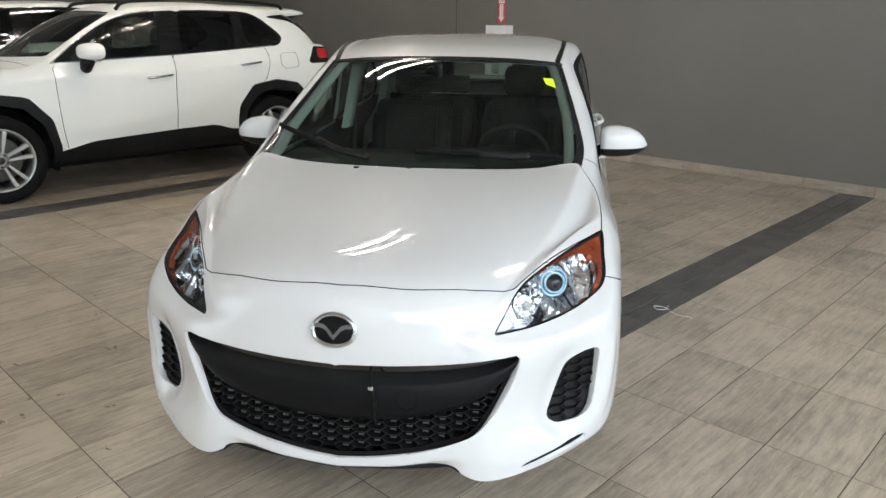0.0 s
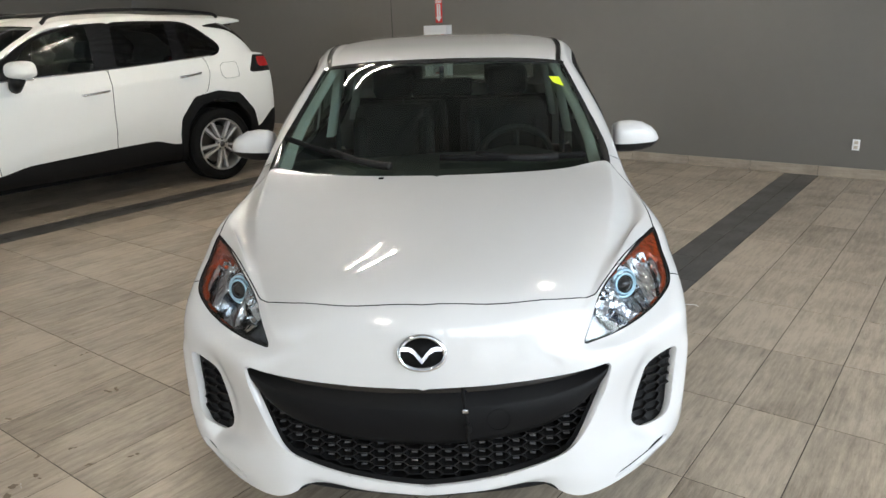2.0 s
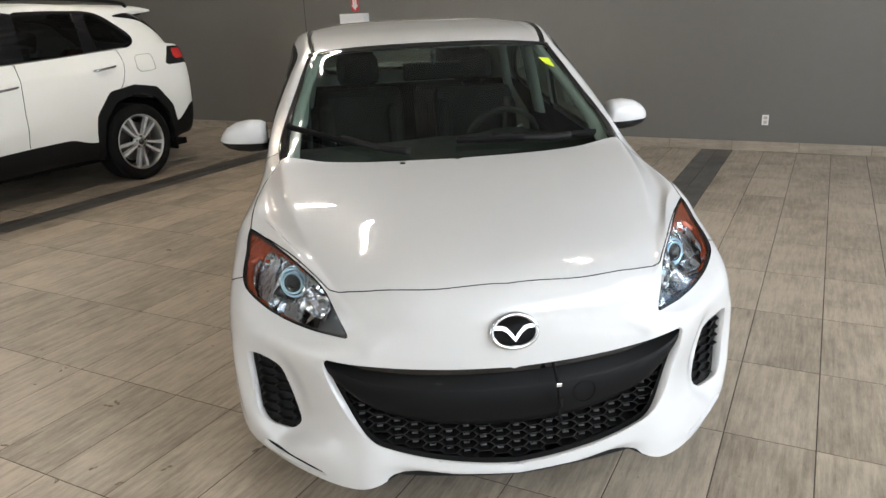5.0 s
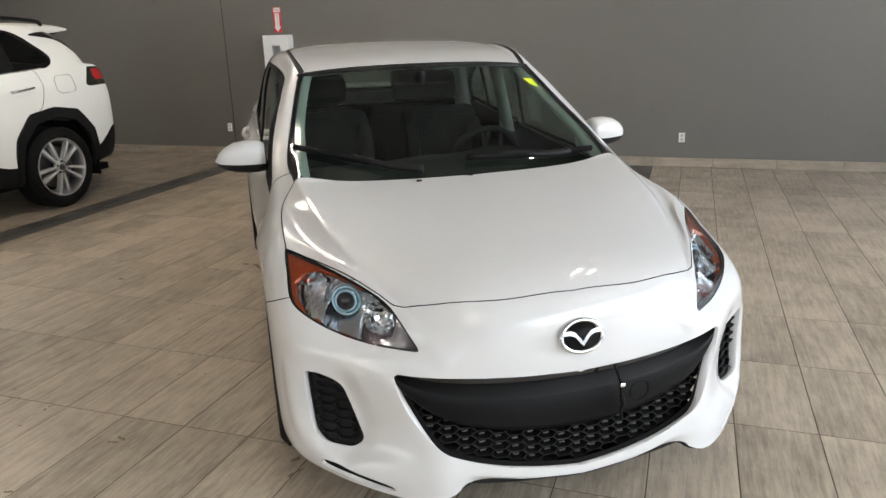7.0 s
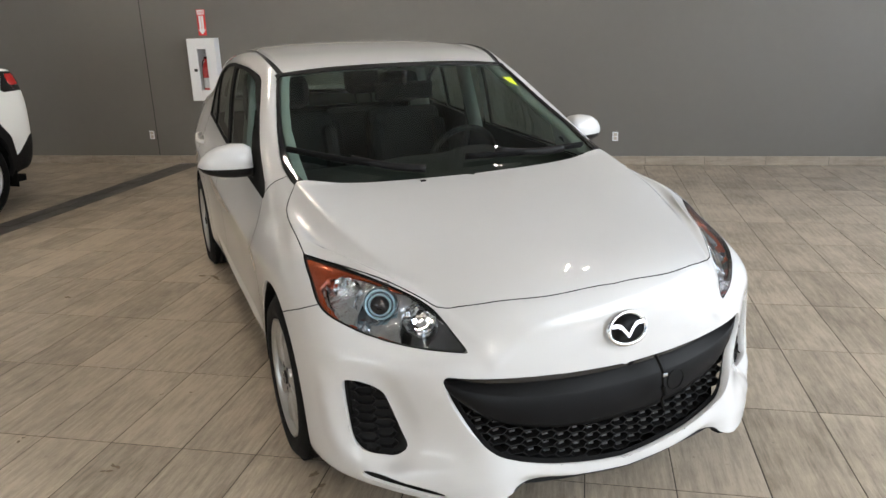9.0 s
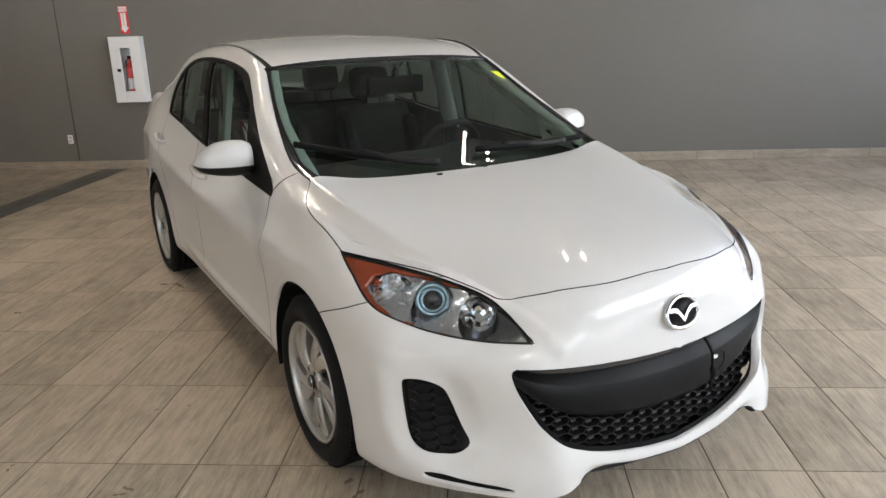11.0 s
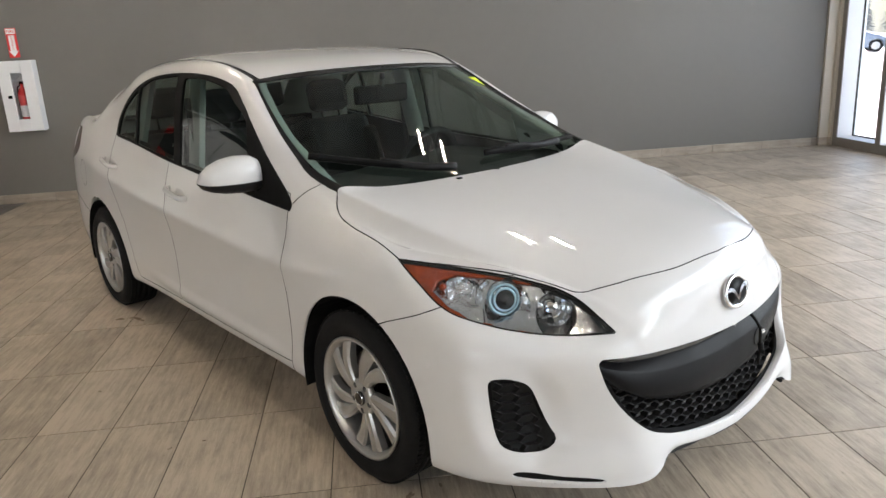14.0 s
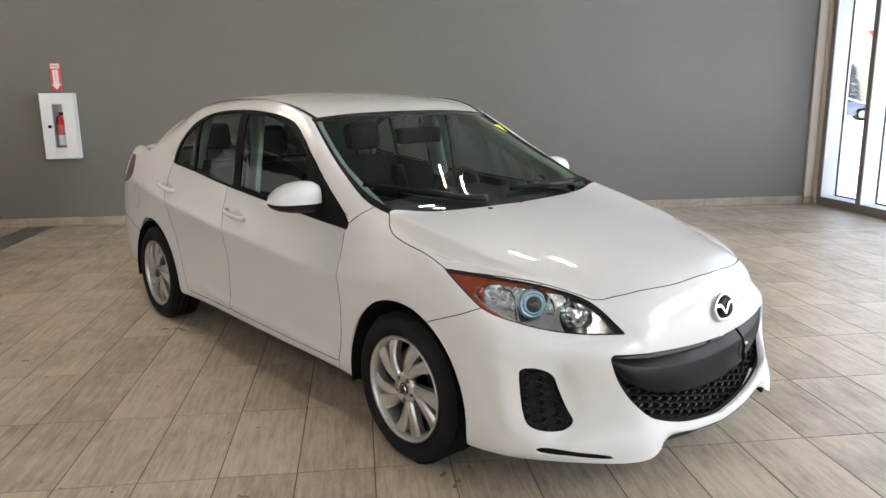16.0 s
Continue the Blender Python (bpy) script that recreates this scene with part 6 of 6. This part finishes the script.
    boxed("spoiler_base", (-.57, .57, 2.95, 3.20, 1.55, 1.60), GLOSS_BLACK, car, bevel=.008)
    panel(sk, ("body",), "headlining", CABIN_PALE, car, gap=.004, lip=0, offset=-.03)
    panel(sk, ("front_door", "rear_door", "hood"), "inner_liner", MATT_BLACK, car, gap=-.02, lip=0, offset=-.05)
    bm = bmesh.new()
    box(bm, -.80, .80, -.6, 3.35, .24, .30), box(bm, -.78, .78, .40, .48, .30, 1.05), box(bm, -.75, .75, .48, 1.0, .85, 1.10, .04), box(bm, -.6, .6, -.72, -.62, .3, .9)
    part("floor_pan", bm, MATT_BLACK, car)
    for x in (-.38, .38):
        t = seat(car, x, 1.55)
        t.location.z = .15
    boxed("rear_seat", (-.70, .70, 2.25, 2.45, .5, 1.2), SEAT, car, bevel=.05)
    part("steering_wheel", tube(bmesh.new(), [(.19 * math.cos(k * math.tau / 28), .19 * math.sin(k * math.tau / 28), 0) for k in range(28)], .016, 8, True), CABIN, car, smooth=True, m=pose(.38, 1.12, 1.03, -64, 0, 0))
    return car


SUV_ALLOY = material("bright_machined_alloy", (0.86, 0.87, 0.88), 0.22, 0.6, vary=0.03)
first_suv = suv(pose(-7.875, 2.02, 0, 0, 0, -1.5) @ Matrix.Scale(1.036, 4), "white sport utility car with black cladding and dark windows")
copy_thing(first_suv, pose(-11.05, 1.62, 0, 0, 0, -1.5) @ Matrix.Scale(1.036, 4))


# ---- the snowy car park outside ----
def outside():
    bm = bmesh.new()
    n = 24
    vs = [[bm.verts.new((EAST + 0.3 + (300 * (i / n) ** 2 if i else 0), -300 + 600 * j / n, -0.14)) for j in range(n + 1)] for i in range(n + 1)]
    for i in range(n):
        for j in range(n):
            bm.faces.new((vs[i][j], vs[i + 1][j], vs[i + 1][j + 1], vs[i][j + 1]))
    vs = [[bm.verts.new((-300 + (303.55) * j / n, SOUTH - 0.3 - 300 * (i / n) ** 2, -0.141)) for j in range(n + 1)] for i in range(n + 1)]
    for i in range(n):
        for j in range(n):
            bm.faces.new((vs[i][j], vs[i][j + 1], vs[i + 1][j + 1], vs[i + 1][j]))
    tagged(part("ground", bm, SNOW), "trodden snow over the car park", "ground", kind="structure")
    # a low ploughed bank of snow
    bm = bmesh.new()
    rows = []
    for i in range(60):
        y = 4 + i * 0.6
        h = 0.30 + 0.14 * noise.noise((i * 0.37, 0, 0))
        rows.append([bm.verts.new((13.5 + dx + 0.3 * noise.noise((i * 0.21, 4, 0)), y, -0.14 + h * k)) for dx, k in ((-1.1, 0), (-0.5, .75), (0, 1), (.6, .7), (1.2, 0))])
    for A, B in zip(rows, rows[1:]):
        for j in range(4):
            bm.faces.new((A[j], A[j + 1], B[j + 1], B[j]))
    tagged(part("snow_bank", bm, SNOW, smooth=True), "low ploughed bank of white snow", "snow bank")


outside()


def parked_car(m, paint, label):
    """A snow-capped car far off in the car park."""
    t = thing("parked_car", label, "car", m, "cars in the car park")
    sk = sedan_skin(2)
    for cy in (0.0, 2.635):
        cut(sk, ring(cy, .305, .366, 20), "arch", SIDE, lambda x, y, z: (x > .55) & (z < .72))
    cut(sk, [(.5, .95), (1.7, 1.0), (2.45, 1.06), (2.2, 1.30), (1.65, 1.37), (1.1, 1.28)], "window", SIDE, lambda x, y, z: (x > .5) & (z > .85))
    cut(sk, [(-.1, .97), (.68, .98), (.58, 1.34), (-.1, 1.36)], "screen", FRONT, lambda x, y, z: (y > .15) & (y < 1.4) & (z > .93))
    panel(sk, "body", "body_shell", paint, t, lip=0)
    panel(sk, ("window", "screen"), "glazing", GLOSS_BLACK, t, lip=0, offset=-.005)
    roof = {"v": sk["v"], "n": sk["n"], "f": sk["f"], "tag": ["snow" if sk["n"][f[0], 2] > .72 and g == "body" else "" for f, g in zip(sk["f"], sk["tag"])]}
    panel(roof, "snow", "snow_cover", SNOW, t, "white snow lying on top", lip=.03, offset=.03)
    for s in (1, -1):
        for cy in (0.0, 2.64):
            part("wheel", spun(bmesh.new(), [(s * .66, .2), (s * .66, .31), (s * .84, .316), (s * .86, .24), (s * .85, .20), (s * .84, .0)], 24), RUBBER, t, m=pose(0, cy, .316))
            part("wheel_cover", spun(bmesh.new(), [(s * .845, .2), (s * .862, .18), (s * .85, .0)], 20), ALLOY, t, m=pose(0, cy, .316))
    return t


def pine(x, y, h, seed):
    rnd = random.Random(seed)
    t = thing("pine_tree", "dark snow-dusted pine tree beyond the parked cars, paled by painted haze", "tree", pose(x, y, -.14), "pine trees")
    part("trunk", tube(bmesh.new(), [(0, 0, 0), (0.05, 0, h * .5), (0, 0, h)], [.16, .1, .02], 7), STEEL_DARK, t)
    bm = bmesh.new()
    for k in range(900):
        z = h * (0.12 + .88 * rnd.random() ** 1.2)
        r = (1 - z / h) * h * .36 * rnd.random() ** .5 + .05
        a = rnd.random() * math.tau
        c = Vector((r * math.cos(a), r * math.sin(a), z - r * .25))
        d = Vector((math.cos(a), math.sin(a), -.35)) * (.25 + .35 * rnd.random())
        u = Vector((-math.sin(a), math.cos(a), .1)) * (.08 + .1 * rnd.random())
        q = [bm.verts.new(p) for p in (c - u, c + d * .5 - u * .4, c + d, c + u)]
        bm.faces.new(q)
    part("crown", bm, PINE, t)


# places along the line of sight through the glazing
parked_car(pose(24.3, 35.6, -.14, 0, 0, 62), HAZY_BLUE, "dark blue parked car capped with snow")
parked_car(pose(29.5, 32.0, -.14, 0, 0, 62), SILVER_PAINT, "silver parked car capped with snow")
parked_car(pose(19.5, 39.5, -.14, 0, 0, 62), SILVER_PAINT, "silver parked car capped with snow")
parked_car(pose(29.8, 45.0, -.14, 0, 0, 62), HAZY_RED, "dark red parked car capped with snow")
parked_car(pose(35.0, 41.5, -.14, 0, 0, 62), SILVER_PAINT, "silver parked car capped with snow")
for i, (tx, ty, th) in enumerate(((37.2, 56.3, 4.6), (40.6, 55.0, 4.2), (35.0, 58.5, 4.0), (43.5, 53.0, 4.4), (38.9, 57.0, 3.7), (46.5, 50.5, 4.1), (32.5, 59.5, 4.3))):
    pine(tx, ty, th, 10 + i)
shop = thing("shop_building", "long cream building with a slanted red panel", "building", pose(44, 62, -.14, 0, 0, -35))
boxed("wall", (-30, 30, 0, 12, 0, 6.8), CREAM, shop)
part("red_panel", prism(bmesh.new(), [(-.2, 6.78), (14, 6.78), (14, 1.5), (3.5, 1.5)], -.15, -.02), RED_PANEL, shop)
boxed("roof", (-30.2, 30.2, -.2, 12.2, 6.8, 7.05), SNOW, shop)


# ---- floor: single porcelain tiles over a bed of grout ----
def floor():
    bed = tagged(boxed("floor", (WEST - 0.1, EAST + 0.12, SOUTH - 0.1, NORTH + 0.4, -0.12, -0.0016), GROUT), "greige wood-look porcelain tiles with two charcoal strips", "floor", kind="structure")
    bed.matrix_world = pose(-1.5, 1.6, 0, 0, 0, WALL_TURN) @ pose(1.5, -1.6, 0)
    PX, PY, X0, Y0 = 0.3072, 0.6164, -0.6422, 2.1433
    tiles, meshes = [], {}

    def lay(x0, x1, y0, y1, mat):
        x0, x1, y0, y1 = max(x0, WEST - 0.1), min(x1, EAST + 0.1), max(y0, SOUTH), min(y1, NORTH + 0.3)
        if x1 - x0 > 0.03 and y1 - y0 > 0.03:
            tiles.append((x0, x1, y0, y1, mat))

    left = (-6.699, -6.384)
    right = (X0 - 4 * PX, X0 - 3 * PX)
    rows = range(int((SOUTH - Y0) // PY), int((NORTH + 0.4 - Y0) // PY) + 1)
    for j in rows:
        y0 = Y0 + j * PY
        k = 14
        while k > -48:
            x1, x0 = X0 + k * PX, X0 + (k - 1) * PX
            k -= 1
            if abs((x0 + x1) / 2 - sum(right) / 2) < 0.05 and y0 > 2.1:
                continue
            if x0 < left[1] and x1 > left[0]:
                if x1 > left[1]:
                    lay(left[1], x1, y0, y0 + PY, TILE)
                if x0 < left[0]:
                    lay(x0, left[0], y0, y0 + PY, TILE)
                continue
            lay(x0, x1, y0, y0 + PY, TILE)
        for a, b in (left, right):
            if a == right[0] and y0 <= 2.1:
                continue
            c = (a + b) / 2
            for s, (p, q) in enumerate(((a, c), (c, b))):
                lay(p, q, max(y0 + s * 0.15, 2.1433 if a == right[0] else -99), y0 + s * 0.15 + PY, TILE_DARK)
    near = sorted(range(len(tiles)), key=lambda i: (tiles[i][0] + 2.2) ** 2 + (tiles[i][2] - 2.6) ** 2)
    single = set(near[:300])
    g = 0.0021
    vs, fs, mi = [], [], []
    for i, (x0, x1, y0, y1, mat) in enumerate(tiles):
        x0, x1, y0, y1 = x0 + g, x1 - g, y0 + g, y1 - g
        h, b = -0.0003 * ((i * 7919) % 5) / 5, 0.0009
        w, d = (x1 - x0) / 2, (y1 - y0) / 2
        ring_ = [(-w, -d, -0.01), (w, -d, -0.01), (w, d, -0.01), (-w, d, -0.01), (-w, -d, -b), (w, -d, -b), (w, d, -b), (-w, d, -b),
                 (-w + b, -d + b, 0), (w - b, -d + b, 0), (w - b, d - b, 0), (-w + b, d - b, 0)]
        quads = [(8, 9, 10, 11)] + [(a + r, (a + 1) % 4 + r, (a + 1) % 4 + r + 4, a + r + 4) for r in (0, 4) for a in range(4)]
        cx, cy = (x0 + x1) / 2, (y0 + y1) / 2
        if i in single:
            key = (round(w, 4), round(d, 4), mat.name)
            if key not in meshes:
                me = bpy.data.meshes.new("tile")
                me.from_pydata(ring_, [], quads)
                me.materials.append(mat)
                meshes[key] = me
            o = new("tile", meshes[key])
            o.parent = bed
            o.location = (cx, cy, h)
        else:
            n = len(vs)
            vs += [(x + cx, y + cy, z + h) for x, y, z in ring_]
            fs += [tuple(v + n for v in q) for q in quads]
            mi += [0 if mat is TILE else 1] * len(quads)
    me = bpy.data.meshes.new("outer_tiles")
    me.from_pydata(vs, [], fs)
    me.materials.append(TILE), me.materials.append(TILE_DARK)
    me.polygons.foreach_set("material_index", mi)
    o = new("outer_tiles", me)
    o.parent = bed
    tagged(o, "greige porcelain tiles farther off", kind="stuff")


floor()


def floor_mark(x, y, size, mat, name, label, category, seed):
    """A small, uneven fleck lying on a tile."""
    rnd = random.Random(seed)
    bm = bmesh.new()
    for k in range(3):
        cx, cy, r = (rnd.random() - .5) * size * 1.6, (rnd.random() - .5) * size * .7, size * (.25 + .35 * rnd.random())
        n = 11
        rim = [(cx + r * (.55 + .6 * rnd.random()) * math.cos(i * math.tau / n) * 1.3, cy + r * (.55 + .6 * rnd.random()) * math.sin(i * math.tau / n) * .6) for i in range(n)]
        low = [bm.verts.new((a, b, .0002)) for a, b in rim]
        top = [bm.verts.new((cx + (a - cx) * .7, cy + (b - cy) * .7, .0012 + .0008 * rnd.random() + .0003 * k)) for a, b in rim]
        for i in range(n):
            bm.faces.new((low[i], low[(i + 1) % n], top[(i + 1) % n], top[i]))
        bm.faces.new(top)
    o = part(name, bm, mat, m=pose(x, y, 0, 0, 0, rnd.random() * 360))
    tagged(o, label, category, name.replace("_", " ") + "s on the tiles")


for i, (x, y, r) in enumerate(((-3.794, 1.498, .016), (-3.307, 1.356, .02), (-3.439, 0.975, .022), (-2.972, 1.016, .018), (-2.718, 1.128, .02), (-2.403, 0.981, .016), (-3.784, 1.356, .01), (-4.739, 3.052, .03),
                               (-4.089, 1.610, .012), (-3.794, 1.519, .012), (-3.997, 1.549, .014), (-3.297, 1.387, .024), (-3.307, 1.971, .009), (-3.429, 1.935, .01), (-3.876, 2.534, .012), (-4.048, 3.519, .05), (-3.957, 3.489, .05), (-2.525, 1.438, .03), (-2.484, 1.366, .03), (-2.413, 1.478, .025),
                               (-2.844, 0.712, .034), (-2.895, 0.773, .03), (-2.894, 0.844, .026), (-3.033, 0.920, .02), (-2.809, 0.991, .02))):
    floor_mark(x, y, r, DIRT, "dirt_fleck", "small dark fleck of dried dirt on the tiles", "dirt", i)
# white specks coloured in as the glints on the wet dirt marks
for i, (x, y, r) in enumerate(((-2.878, 0.779, .004), (-2.895, 0.785, .003))):
    floor_mark(x, y, r, WHITE, "wet_glint", "tiny white glint of a wet mark, painted on the tiles", "scrap", 50 + i)
string_line = [(-1.591, 3.834, .003), (-1.575, 3.763, .004), (-1.611, 3.733, .003), (-1.647, 3.768, .003), (-1.591, 3.788, .004), (-1.535, 3.753, .003), (-1.479, 3.733, .003), (-1.428, 3.753, .003), (-1.408, 3.738, .003)]
tagged(part("string", tube(bmesh.new(), spline(string_line, 6), .0016, 6), WHITE), "thin white string lying in a loop on the tiles", "string")
